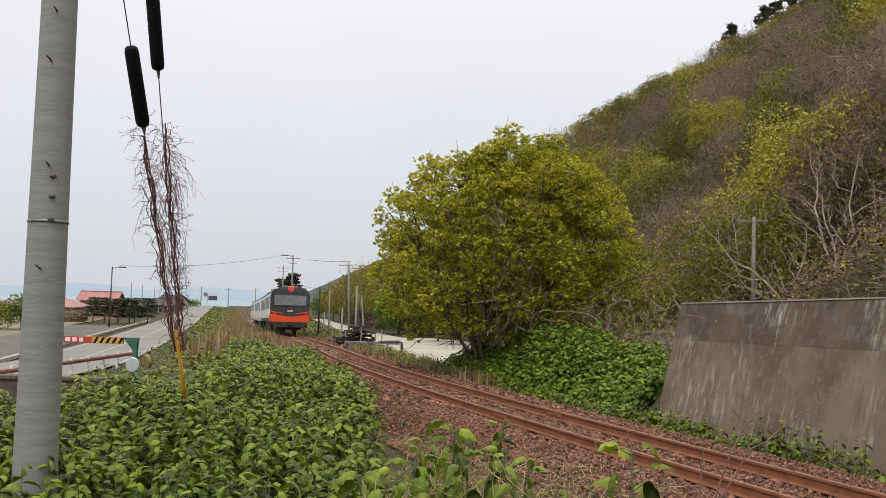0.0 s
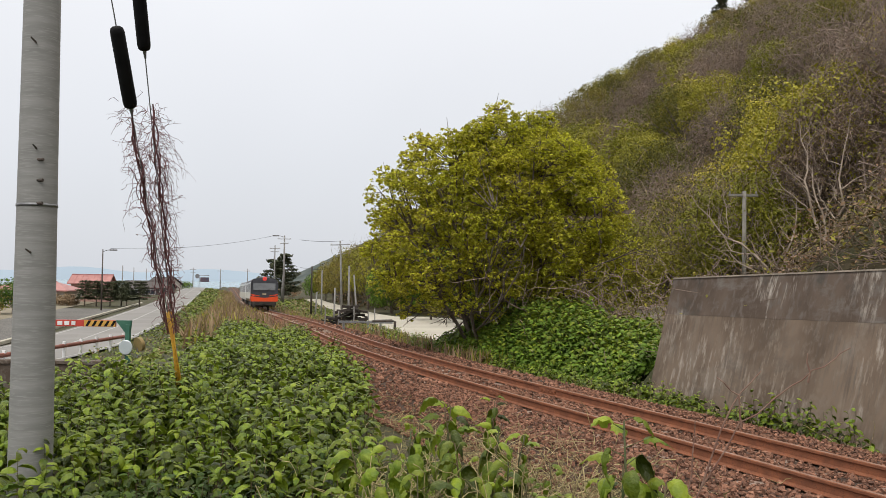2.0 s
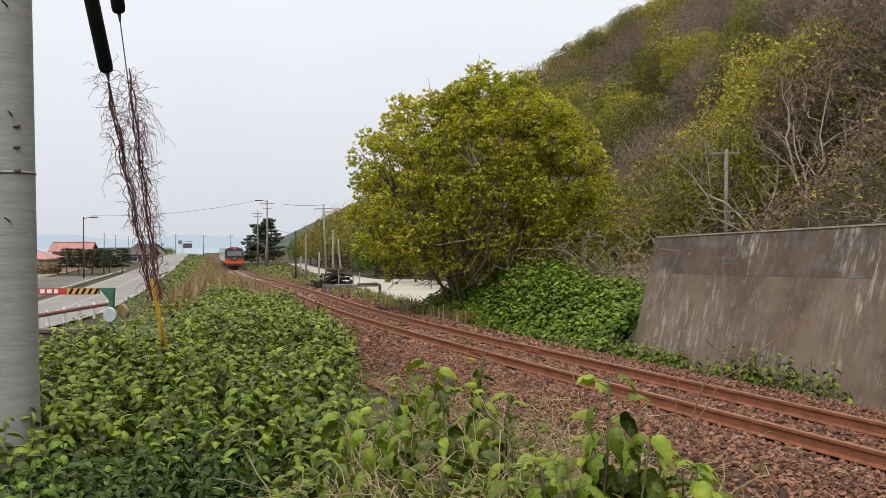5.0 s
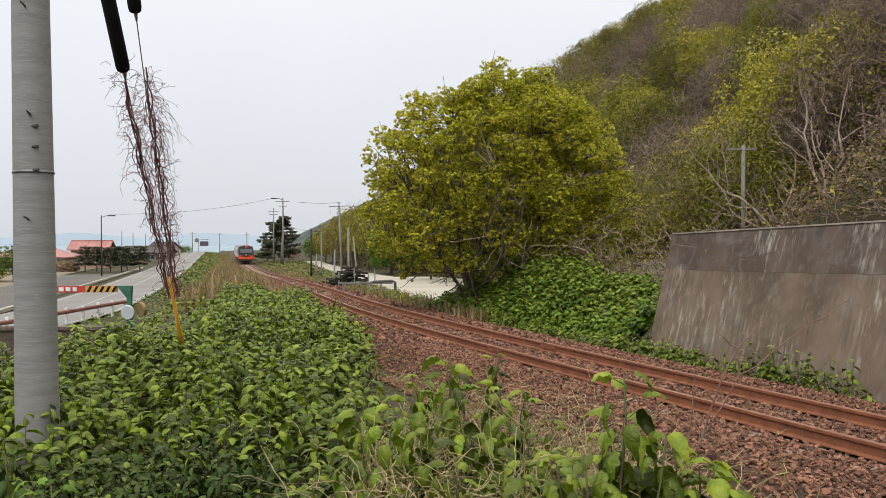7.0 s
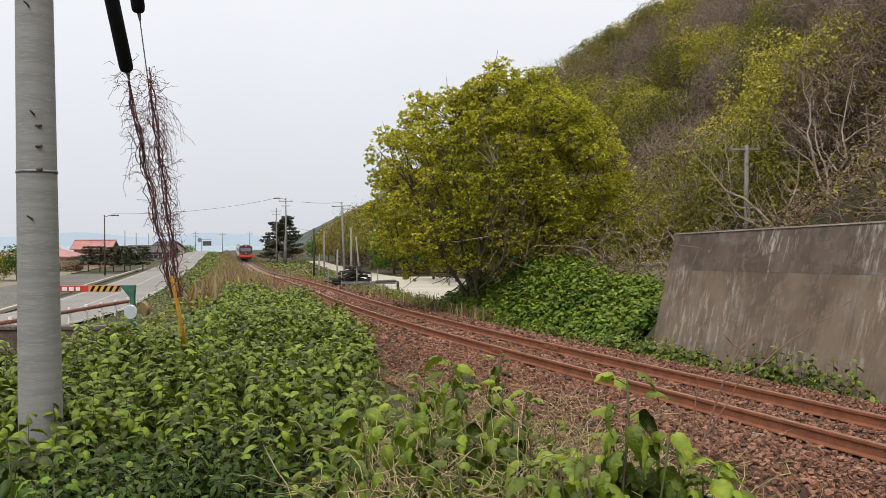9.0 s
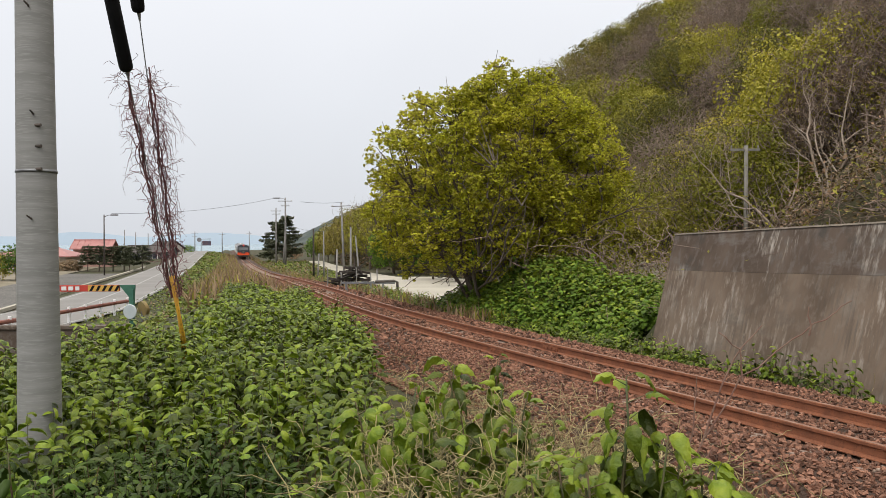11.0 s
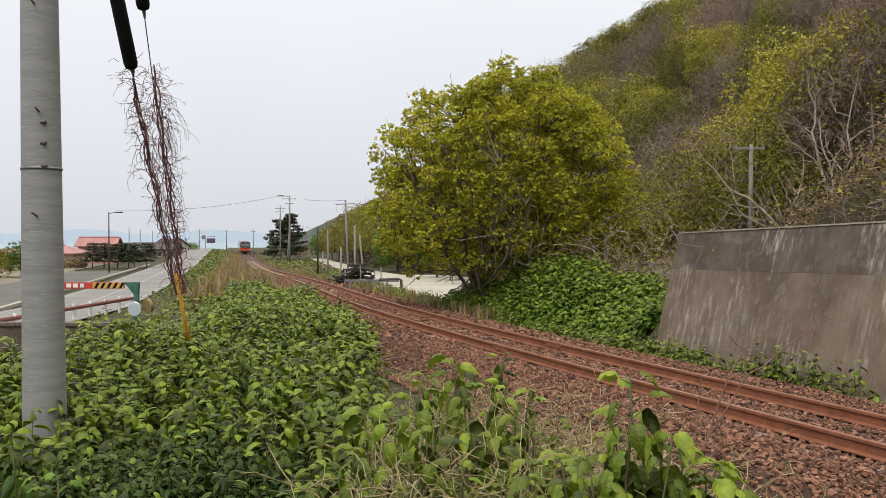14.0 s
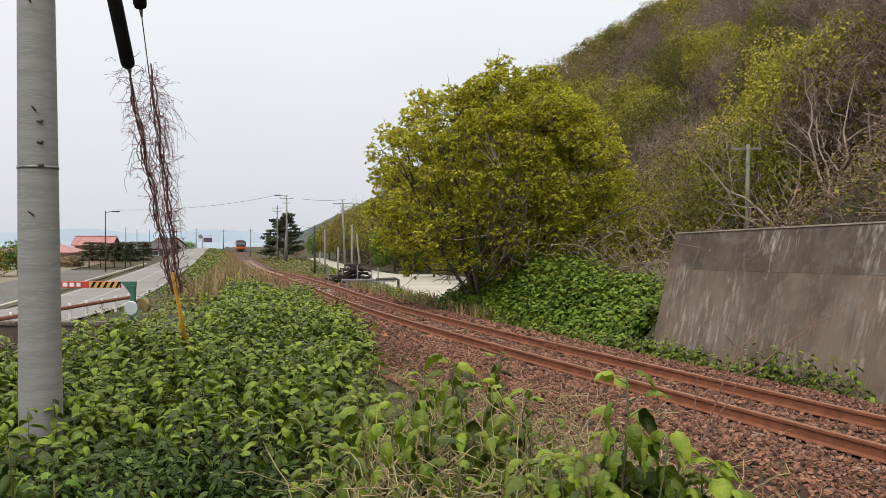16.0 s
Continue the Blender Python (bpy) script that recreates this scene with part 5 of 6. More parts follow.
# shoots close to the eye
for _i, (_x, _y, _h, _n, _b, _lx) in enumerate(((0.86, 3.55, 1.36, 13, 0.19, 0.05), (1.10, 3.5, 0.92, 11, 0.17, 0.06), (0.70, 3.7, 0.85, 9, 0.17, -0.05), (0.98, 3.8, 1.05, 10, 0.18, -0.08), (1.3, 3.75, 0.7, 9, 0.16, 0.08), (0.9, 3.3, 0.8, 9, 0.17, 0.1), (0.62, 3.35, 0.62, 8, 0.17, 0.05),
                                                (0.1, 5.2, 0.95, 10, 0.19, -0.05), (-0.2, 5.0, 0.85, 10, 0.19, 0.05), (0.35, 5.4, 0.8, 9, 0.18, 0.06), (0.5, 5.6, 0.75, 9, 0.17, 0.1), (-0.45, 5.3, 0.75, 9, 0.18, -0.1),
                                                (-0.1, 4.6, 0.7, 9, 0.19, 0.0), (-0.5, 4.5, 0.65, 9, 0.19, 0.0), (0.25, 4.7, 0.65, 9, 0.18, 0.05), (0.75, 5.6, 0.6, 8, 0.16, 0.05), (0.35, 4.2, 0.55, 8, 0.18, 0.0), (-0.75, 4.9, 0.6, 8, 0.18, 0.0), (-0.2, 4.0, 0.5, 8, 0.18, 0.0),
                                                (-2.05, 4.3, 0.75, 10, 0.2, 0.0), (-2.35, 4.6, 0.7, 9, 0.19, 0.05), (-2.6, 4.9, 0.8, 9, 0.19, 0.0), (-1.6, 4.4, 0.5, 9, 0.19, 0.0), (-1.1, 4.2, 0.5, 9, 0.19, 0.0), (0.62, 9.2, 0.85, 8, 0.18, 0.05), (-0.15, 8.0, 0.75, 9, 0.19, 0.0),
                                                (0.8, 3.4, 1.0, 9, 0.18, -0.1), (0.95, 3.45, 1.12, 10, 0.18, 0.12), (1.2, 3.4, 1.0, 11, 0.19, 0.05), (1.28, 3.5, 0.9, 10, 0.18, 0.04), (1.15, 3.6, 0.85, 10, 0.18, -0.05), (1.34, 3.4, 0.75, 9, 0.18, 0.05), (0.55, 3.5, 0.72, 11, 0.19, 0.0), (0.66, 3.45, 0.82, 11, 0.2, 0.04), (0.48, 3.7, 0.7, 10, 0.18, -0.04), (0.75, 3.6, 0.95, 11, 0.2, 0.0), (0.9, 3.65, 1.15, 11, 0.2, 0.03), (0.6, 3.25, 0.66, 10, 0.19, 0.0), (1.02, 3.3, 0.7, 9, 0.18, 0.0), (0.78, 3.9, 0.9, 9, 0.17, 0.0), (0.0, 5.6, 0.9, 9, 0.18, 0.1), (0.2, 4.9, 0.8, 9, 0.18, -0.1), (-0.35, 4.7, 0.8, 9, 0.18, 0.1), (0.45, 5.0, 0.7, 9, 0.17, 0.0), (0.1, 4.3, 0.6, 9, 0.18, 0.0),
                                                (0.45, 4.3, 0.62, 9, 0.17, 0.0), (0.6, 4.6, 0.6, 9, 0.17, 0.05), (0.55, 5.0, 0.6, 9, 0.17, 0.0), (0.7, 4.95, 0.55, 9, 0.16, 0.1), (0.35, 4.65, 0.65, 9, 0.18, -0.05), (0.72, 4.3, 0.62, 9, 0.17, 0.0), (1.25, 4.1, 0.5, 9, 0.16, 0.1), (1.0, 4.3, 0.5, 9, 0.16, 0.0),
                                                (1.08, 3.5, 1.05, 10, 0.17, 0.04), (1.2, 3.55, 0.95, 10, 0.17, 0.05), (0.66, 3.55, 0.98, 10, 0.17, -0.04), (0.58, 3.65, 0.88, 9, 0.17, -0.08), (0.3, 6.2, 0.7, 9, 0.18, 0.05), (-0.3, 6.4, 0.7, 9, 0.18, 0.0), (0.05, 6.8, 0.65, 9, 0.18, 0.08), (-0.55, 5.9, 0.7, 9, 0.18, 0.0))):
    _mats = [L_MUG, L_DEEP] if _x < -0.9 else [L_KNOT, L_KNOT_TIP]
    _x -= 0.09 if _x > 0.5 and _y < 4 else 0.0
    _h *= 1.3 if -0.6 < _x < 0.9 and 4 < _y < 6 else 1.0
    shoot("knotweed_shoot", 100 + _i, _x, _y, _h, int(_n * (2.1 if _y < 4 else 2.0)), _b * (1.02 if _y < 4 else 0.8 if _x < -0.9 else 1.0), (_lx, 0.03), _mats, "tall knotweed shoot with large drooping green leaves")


def dead_stem(seed, x, y, aims, label):
    """A long bare reddish stem with a few side twigs."""
    rng = np.random.default_rng(seed)
    t = tagged(empty("dead_stem", pose(x, y, float(ground_z(x, y)) - 0.05)), label, "dead stem", group="bare stems by the track")
    for pts in aims:
        bm = bmesh.new()
        pts = [np.array(p, float) for p in pts]
        fine = [pts[0]]
        for a, b in zip(pts, pts[1:]):
            for k in (0.33, 0.66, 1.0):
                fine.append(a + (b - a) * k + rng.normal(0, 0.008, 3))
        tube(bm, fine, [0.0068 * (1 - 0.6 * i / len(fine)) for i in range(len(fine))], 5)
        part("stem", bm, M_REDSTEM, t)


M_REDSTEM = surface("reddish_dead_stem", (0.17, 0.085, 0.065), (0.22, 0.14, 0.105), 10, 60, 0.8, 0.2)
dead_stem(1, 1.42, 4.9, [[(0, 0, 0), (0.05, 0, 0.55), (0.10, 0, 0.95), (0.14, 0, 1.25)], [(0.06, 0, 0.6), (0.2, 0, 0.8)]], "thin reddish bare stem leaning over the ballast")
dead_stem(2, 1.32, 4.9, [[(0, 0, 0), (0.1, 0, 0.5), (0.26, 0, 0.85), (0.5, 0, 1.22), (0.8, 0, 1.46), (1.0, 0, 1.58), (1.17, 0, 1.68)], [(0.5, 0, 1.2), (0.48, 0, 1.4), (0.36, 0, 1.5)], [(0.26, 0, 0.85), (0.45, 0, 1.35), (0.62, 0, 1.55)], [(0.9, 0, 1.48), (0.9, 0, 1.66)]], "long forked thorny bare stem before the wall")
dead_stem(3, 0.92, 4.9, [[(0, 0, 0.1), (-0.04, 0, 0.6), (-0.12, 0, 0.85)]], "dark reddish bare stem among the leaves")
dead_stem(4, -3.55, 23.0, [[(0, 0, 0), (0.1, 0, 0.5), (-0.2, 0, 1.0), (-0.45, 0, 1.2)]], "bare brown stem at the edge of the rails")
dead_stem(5, -2.2, 23.5, [[(0, 0, 0), (0.02, 0, 0.7), (0.15, 0, 1.1)], [(0.02, 0, 0.7), (-0.2, 0, 0.9)]], "bare brown stem at the edge of the rails")


def hanging_vines():
    """The dead climber that hangs on the two stays."""
    rng = np.random.default_rng(15)
    P0, P1, r = [], [], []
    ab = [(ANCHOR, STAYS[0]), (ANCHOR, STAYS[1])]

    def on(i, z):
        a, b = ab[i]
        return np.array(a + (b - a) * ((z - a.z) / (b.z - a.z)))

    def strand(p, d, n, ln, r0, pull, wild):
        for j in range(n):
            d = d + rng.normal(0, wild, 3) + np.array([0, 0, pull])
            d[1] *= 0.8
            d /= np.linalg.norm(d)
            q = p + d * ln
            P0.append(p), P1.append(q), r.append(r0 * (1 - 0.5 * j / n))
            if rng.random() < 0.2:
                e = rng.normal(0, 1, 3) + d - np.array([0, 0, 0.5])
                P0.append(q), P1.append(q + e / np.linalg.norm(e) * ln * 1.1), r.append(r0 * 0.55)
            p = q

    for i, top in ((0, 3.9), (1, 4.2)):
        for s in range(7):
            z, ph = 1.2, rng.uniform(0, 6.28)
            last = None
            while z < top - 0.1 * s:
                p = on(i, z) + np.array([math.cos(z * 9 + ph), math.sin(z * 9 + ph), 0]) * (0.012 + 0.014 * s * rng.uniform(0.4, 1.3))
                if last is not None:
                    P0.append(last), P1.append(p), r.append(0.013 if s < 3 else 0.007)
                last = p
                z += 0.07
    for _ in range(300):
        i = int(rng.random() < 0.6)
        z = 1.15 + 2.9 * rng.random() ** 0.75
        wide = 0.3 + 0.7 * step(z, 1.6, 3.2)
        p = on(i, z) + rng.normal(0, 0.05, 3)
        a = rng.uniform(0, 6.28)
        strand(p, np.array([(math.cos(a) + 0.35) * wide, 0.5 * math.sin(a), 0.5]), int(rng.integers(3, 9)), 0.042, 0.0042, -0.16, 0.42)
    # long thin shoots that arch out and hang
    for _ in range(60):
        p = on(int(rng.random() < 0.75), 2.3 + 1.6 * rng.random() ** 0.6)
        a = (0.0 if rng.random() < 0.84 else math.pi) + rng.normal(0, 0.5)
        strand(p, np.array([math.cos(a), 0.4 * math.sin(a), rng.uniform(-0.2, 0.7)]), int(rng.integers(9, 20)), 0.036, 0.0042, -0.3, 0.26)
    for _ in range(6):
        p = on(1, rng.uniform(3.3, 4.0))
        a = rng.choice([0.1, 3.0]) + rng.normal(0, 0.3)
        strand(p, np.array([math.cos(a), 0.2, 0.2]), 11, 0.06, 0.0032, -0.2, 0.2)
    r = np.array(r)
    tagged(new("dead_climber", leaf_mesh("dead_climber", [(*sticks(P0, P1, r, r * 0.8), 0)], [M_VINE])), "dry reddish-brown climber tangled round the guy wires", "dead vine", kind="stuff")


M_VINE = surface("dead_vine", (0.125, 0.042, 0.045), (0.2, 0.08, 0.085), 5, 40, 0.85, 0.2, c=(0.27, 0.19, 0.18))
hanging_vines()


# ---- the departing train ----
M_ORANGE = surface("orange_red_paint", (0.72, 0.085, 0.02), (0.66, 0.075, 0.02), 2, 20, 0.3, 0.0)
M_CREAM = surface("cream_paint", (0.62, 0.6, 0.52), (0.55, 0.53, 0.46), 1, 15, 0.35, 0.0)
M_WHITE = surface("white_paint", (0.68, 0.69, 0.7), (0.6, 0.61, 0.62), 1, 15, 0.35, 0.0)
M_DARKPAINT = surface("charcoal_paint", (0.02, 0.02, 0.026), (0.03, 0.03, 0.036), 2, 20, 0.3, 0.0)
M_ROOF = surface("grey_roof_paint", (0.2, 0.2, 0.21), (0.15, 0.15, 0.16), 2, 20, 0.7, 0.0)
M_GLASS = surface("dark_window_glass", (0.03, 0.035, 0.045), (0.045, 0.05, 0.06), 1, 5, 0.3, 0.0, spec=0.12)
M_SCREEN = surface("windscreen_glass", (0.07, 0.075, 0.08), (0.1, 0.105, 0.11), 1, 5, 0.05, 0.0, spec=0.9)
M_UNDER = surface("grimy_underframe", (0.025, 0.022, 0.02), (0.05, 0.042, 0.036), 4, 30, 0.8, 0.3)
M_REDLAMP = plain_glow("red_tail_light", (0.7, 0.06, 0.05), 0.1)
M_CREST = surface("crest_gold", (0.5, 0.4, 0.25), (0.42, 0.33, 0.2), 4, 30, 0.5, 0.0)
PROFILE = [(-1.38, 0.95), (-1.45, 1.25), (-1.45, 2.9), (-1.38, 3.2), (-1.15, 3.42), (-0.6, 3.56), (0.6, 3.56), (1.15, 3.42), (1.38, 3.2), (1.45, 2.9), (1.45, 1.25), (1.38, 0.95)]


def shell(y0, y1, lo=0.0, hi=9.0, inset=0.0, nose=None):
    """A slice of the body between two heights; nose gives how far the end leans in by height."""
    bm = bmesh.new()
    pts = [(x * (1 + inset / 1.45), z) for x, z in PROFILE]
    rings = []
    for y in (y0, y1):
        ring = []
        for x, z in pts:
            zz = min(max(z, lo), hi)
            ring.append(bm.verts.new((x, y + (nose(zz) if nose and y == y0 else 0), zz)))
        rings.append(ring)
    n = len(pts)
    for k in range(n):
        bm.faces.new((rings[0][k], rings[0][(k + 1) % n], rings[1][(k + 1) % n], rings[1][k]))
    bm.faces.new(rings[0][::-1])
    bm.faces.new(rings[1])
    bmesh.ops.remove_doubles(bm, verts=bm.verts, dist=0.0005)
    return bm


def plate(pts, thick=0.03):
    """A flat plate facing -y from its outline of (x, y, z)."""
    bm = bmesh.new()
    a = [bm.verts.new(p) for p in pts]
    b = [bm.verts.new((p[0], p[1] + thick, p[2])) for p in pts]
    bm.faces.new(a)
    bm.faces.new(b[::-1])
    for i in range(len(a)):
        j = (i + 1) % len(a)
        bm.faces.new((a[i], b[i], b[j], a[j]))
    return bm


def rail_car(last):
    c = tagged(empty("rail_car"), "orange, charcoal and cream diesel rail car with a black nose" if last else "cream and charcoal diesel rail car with wide windows", "rail car", group="cars of the train")
    lean = (lambda z: 0.22 * max(0.0, z - 1.9)) if last else None
    body = part("body", shell(0.0, 20.0, 0.0, 9.0, nose=lean), M_DARKPAINT if last else M_WHITE, c, smooth=False)
    part("roof", shell(0.6 if last else 0.05, 19.95, 3.2, 9.0, 0.012), M_ROOF, c, "grey roof")
    for s in (-1, 1):
        bm = bmesh.new()
        box(bm, s * 1.455 - 0.012, 0.35 if last else 0.1, 1.25, s * 1.455 + 0.012, 19.9, 1.95, 0.0)
        part("side_panel", bm, M_CREAM, c, "cream lower side")
        bm = bmesh.new()
        box(bm, s * 1.455 - 0.012, 0.35 if last else 0.1, 2.92, s * 1.455 + 0.012, 19.9, 3.08, 0.0)
        part("cornice", bm, M_WHITE, c, "white band under the roof")
        if last:
            bm = bmesh.new()
            box(bm, s * 1.47 - 0.012, 0.02, 0.98, s * 1.47 + 0.012, 1.5, 1.5, 0.0)
            part("side_stripe", bm, M_ORANGE, c, "orange stripe")
        ys = [1.5 + i * 2.6 for i in range(7)]
        for y in ys:
            bm = bmesh.new()
            box(bm, s * 1.46 - 0.01, y, 1.98, s * 1.46 + 0.01, y + 2.1, 2.88, 0.0)
            part("side_window", bm, M_GLASS, c, "wide dark side window")
            bm = bmesh.new()
            box(bm, s * 1.465 - 0.015, y + 2.12, 1.95, s * 1.465 + 0.015, y + 2.58, 2.92, 0.0)
            part("pillar", bm, M_WHITE, c)
        bm = bmesh.new()
        box(bm, s * 1.465 - 0.015, 1.0, 1.0, s * 1.465 + 0.015, 1.45, 2.95, 0.0)
        part("door", bm, M_WHITE, c, "white side door")
    for y in (3.0, 16.5):
        bm = bmesh.new()
        for s in (-1, 1):
            box(bm, s * 0.95 - 0.06, y - 1.2, 0.4, s * 0.95 + 0.06, y + 1.2, 0.75, 0.03)
        box(bm, -0.9, y - 0.25, 0.42, 0.9, y + 0.25, 0.8, 0.03)
        bogie = part("bogie", bm, M_UNDER, c, "grimy bogie frame")
        for dy in (-1.05, 1.05):
            for s in (-1, 1):
                bm = bmesh.new()
                x = s * 0.57
                tube(bm, [(x - 0.065, y + dy, 0.43), (x + 0.03, y + dy, 0.43), (x + 0.031, y + dy, 0.43), (x + 0.065, y + dy, 0.43)], [0.43, 0.43, 0.45, 0.45] if s < 0 else [0.43] * 4, 20)
                part("wheel", bm, M_UNDER, bogie)
    bm = bmesh.new()
    box(bm, -1.2, 4.8, 0.35, 1.2, 14.6, 0.95, 0.06)
    part("underframe", bm, M_UNDER, c, "dark engine casing under the floor")
    bm = bmesh.new()
    box(bm, -0.16, -0.42, 0.72, 0.16, 0.1, 0.98, 0.03)
    part("coupler", bm, M_UNDER, c)
    if not last:
        bm = bmesh.new()
        box(bm, -0.55, -0.35, 1.05, 0.55, 0.05, 3.1, 0.04)
        part("gangway", bm, M_UNDER, c, "black gangway bellows")
        return c
    f = lambda z, d: lean(z) - d
    part("windscreen", plate([(-1.16, f(2.2, 0.035), 2.2), (1.16, f(2.2, 0.035), 2.2), (1.2, f(2.95, 0.035), 2.95), (-1.2, f(2.95, 0.035), 2.95)]), M_SCREEN, c, "grey reflecting windscreen")
    part("orange_band", plate([(-1.42, -0.03, 0.98), (1.42, -0.03, 0.98), (1.45, -0.03, 1.56), (0.85, -0.03, 1.47), (0, -0.03, 1.36), (-0.85, -0.03, 1.47), (-1.45, -0.03, 1.56)]), M_ORANGE, c, "orange-red front apron")
    for s in (-1, 1):
        part("chevron", plate([(s * 0.5, -0.032, 1.54), (s * 1.45, -0.032, 1.72), (s * 1.45, -0.032, 1.79), (s * 0.5, -0.032, 1.6)]), M_ORANGE, c, "thin orange chevron")
        bm = bmesh.new()
        box(bm, s * 1.15 - 0.12, -0.05, 1.56, s * 1.15 + 0.12, 0.02, 1.63, 0.015)
        part("tail_light", bm, M_REDLAMP, c, "lit red tail light")
        bm = bmesh.new()
        tube(bm, [(s * 0.3, -0.06, 2.12), (s * 0.75, -0.02, 2.5)], 0.014, 5)
        part("wiper", bm, M_UNDER, c)
        bm = bmesh.new()
        box(bm, s * 1.06 - 0.1, -0.2, 0.35, s * 1.06 + 0.1, 0.0, 0.95, 0.02)
        part("step", bm, M_UNDER, c)
    part("crest", plate([(-0.2, -0.03, 1.72), (0.2, -0.03, 1.72), (0.2, -0.03, 1.84), (-0.2, -0.03, 1.84)]), M_CREST, c, "small gold crest")
    bm = bmesh.new()
    box(bm, -1.3, -0.06, 0.55, 1.3, 0.1, 0.97, 0.04)
    part("skirt", bm, M_UNDER, c, "black snow plough skirt")
    bm = bmesh.new()
    tube(bm, [(0.05, 0.26, 3.42), (0.05, 0.31, 3.42), (0.05, 0.6, 3.42)], [0.17, 0.24, 0.24], 18)
    lamp = part("roof_lamp", bm, M_REDLAMP, c, "round red marker lamp on the roof edge")
    bm = bmesh.new()
    box(bm, -0.55, 0.4, 3.45, 0.55, 1.4, 3.68, 0.05)
    part("roof_box", bm, M_ROOF, c, "low grey housing on the roof")
    return c


# ---- things along the road and the lane ----
M_GREEN = surface("green_painted_steel", (0.03, 0.11, 0.075), (0.045, 0.14, 0.095), 3, 30, 0.5, 0.1)
M_RED = surface("red_sign_paint", (0.5, 0.05, 0.035), (0.42, 0.045, 0.03), 3, 20, 0.5, 0.1)
M_SIGNYELLOW = surface("yellow_sign_paint", (0.6, 0.34, 0.07), (0.52, 0.3, 0.06), 3, 20, 0.5, 0.1)
M_SIGNWHITE = surface("white_sign_paint", (0.75, 0.75, 0.75), (0.68, 0.68, 0.68), 3, 20, 0.5, 0.1)
M_MIRROR = surface("mirror_face", (0.55, 0.62, 0.64), (0.6, 0.66, 0.68), 2, 9, 0.25, 0.0, metal=0.5)
M_OCHRE = surface("ochre_mirror_back", (0.22, 0.17, 0.07), (0.28, 0.2, 0.08), 4, 30, 0.6, 0.1)
M_BROWNRAIL = surface("red_brown_rail", (0.22, 0.075, 0.05), (0.17, 0.06, 0.045), 3, 30, 0.6, 0.1)
M_ROOFRED = surface("red_metal_roof", (0.33, 0.14, 0.13), (0.4, 0.185, 0.17), 0.8, 12, 0.5, 0.2)
M_ROOFDARK = surface("dark_roof", (0.06, 0.05, 0.05), (0.085, 0.07, 0.065), 0.8, 12, 0.6, 0.2)
M_PLASTER = surface("pale_plaster", (0.5, 0.47, 0.42), (0.42, 0.39, 0.35), 0.7, 12, 0.9, 0.2)
M_PLASTERPINK = surface("pinkish_siding", (0.36, 0.22, 0.18), (0.3, 0.19, 0.16), 0.7, 12, 0.9, 0.2)
M_DARKWOOD = surface("dark_timber", (0.03, 0.024, 0.02), (0.055, 0.045, 0.038), 3, 40, 0.9, 0.4, spread=0.4)
M_POLEWOOD = surface("grey_pole", (0.2, 0.19, 0.18), (0.27, 0.26, 0.25), 2, 30, 0.85, 0.2)


def limit_sign():
    x, y, z = -12.45, 33.0, -2.3
    t = tagged(empty("height_limit_sign", pose(x, y, z)), "red, yellow and black striped height bar on a green post", "height bar")
    bm = bmesh.new()
    box(bm, -0.09, -0.09, -0.2, 0.09, 0.09, 2.4, 0.015)
    part("post", bm, M_GREEN, t)
    bm = bmesh.new()
    vs = [bm.verts.new(p) for p in ((-0.5, -0.05, 2.56), (0.14, -0.05, 2.56), (0.09, -0.05, 2.05), (-0.09, -0.05, 2.05), (-0.5, 0.05, 2.56), (0.14, 0.05, 2.56), (0.09, 0.05, 2.05), (-0.09, 0.05, 2.05))]
    for f in ((0, 1, 2, 3), (7, 6, 5, 4), (0, 4, 5, 1), (1, 5, 6, 2), (2, 6, 7, 3), (3, 7, 4, 0)):
        bm.faces.new([vs[i] for i in f])
    part("gusset", bm, M_GREEN, t, "green steel bracket")
    bm = bmesh.new()
    box(bm, -4.6, -0.06, 2.3, -0.5, 0.06, 2.56, 0.01)
    bar = part("bar", bm, M_RED, t, "red board with white writing")
    bm = bmesh.new()
    box(bm, -1.75, -0.072, 2.31, -0.5, -0.061, 2.55)
    part("striped_end", bm, M_SIGNYELLOW, bar, "yellow panel")
    for i in range(5):
        a = -1.7 + i * 0.25
        part("black_stripe", plate([(a, -0.078, 2.315), (a + 0.11, -0.078, 2.315), (a + 0.24, -0.078, 2.545), (a + 0.13, -0.078, 2.545)], 0.005), M_BLACK, bar)
    rnd = random.Random(2)
    for i in range(9):
        a = -4.5 + i * 0.28
        if i == 5:
            continue
        bm = bmesh.new()
        box(bm, a, -0.074, 2.35, a + rnd.uniform(0.14, 0.22), -0.062, 2.51, 0.01)
        part("writing", bm, M_SIGNWHITE, bar)
    bm = bmesh.new()
    tube(bm, [(-0.02, -0.2, 1.3), (-0.02, -0.19, 1.3), (-0.02, -0.14, 1.3), (-0.02, -0.1, 1.3)], [0.25, 0.27, 0.27, 0.1], 24)
    m = part("mirror", bm, M_MIRROR, t, "round pale convex mirror", smooth=False)
    m.scale = (1, 1, 1.1)
    m.location.z = 0.06
    bm = bmesh.new()
    tube(bm, [(0.42, -0.05, 1.6), (0.5, 0.06, 1.63), (0.54, 0.12, 1.65)], [0.29, 0.29, 0.1], 24)
    part("mirror_hood", bm, M_OCHRE, t, "second mirror seen from behind")
    bm = bmesh.new()
    tube(bm, [(0.38, 0.05, -0.2), (0.38, 0.05, 1.6)], 0.04, 8)
    part("mirror_pole", bm, M_STEEL, t)
    return t


limit_sign()


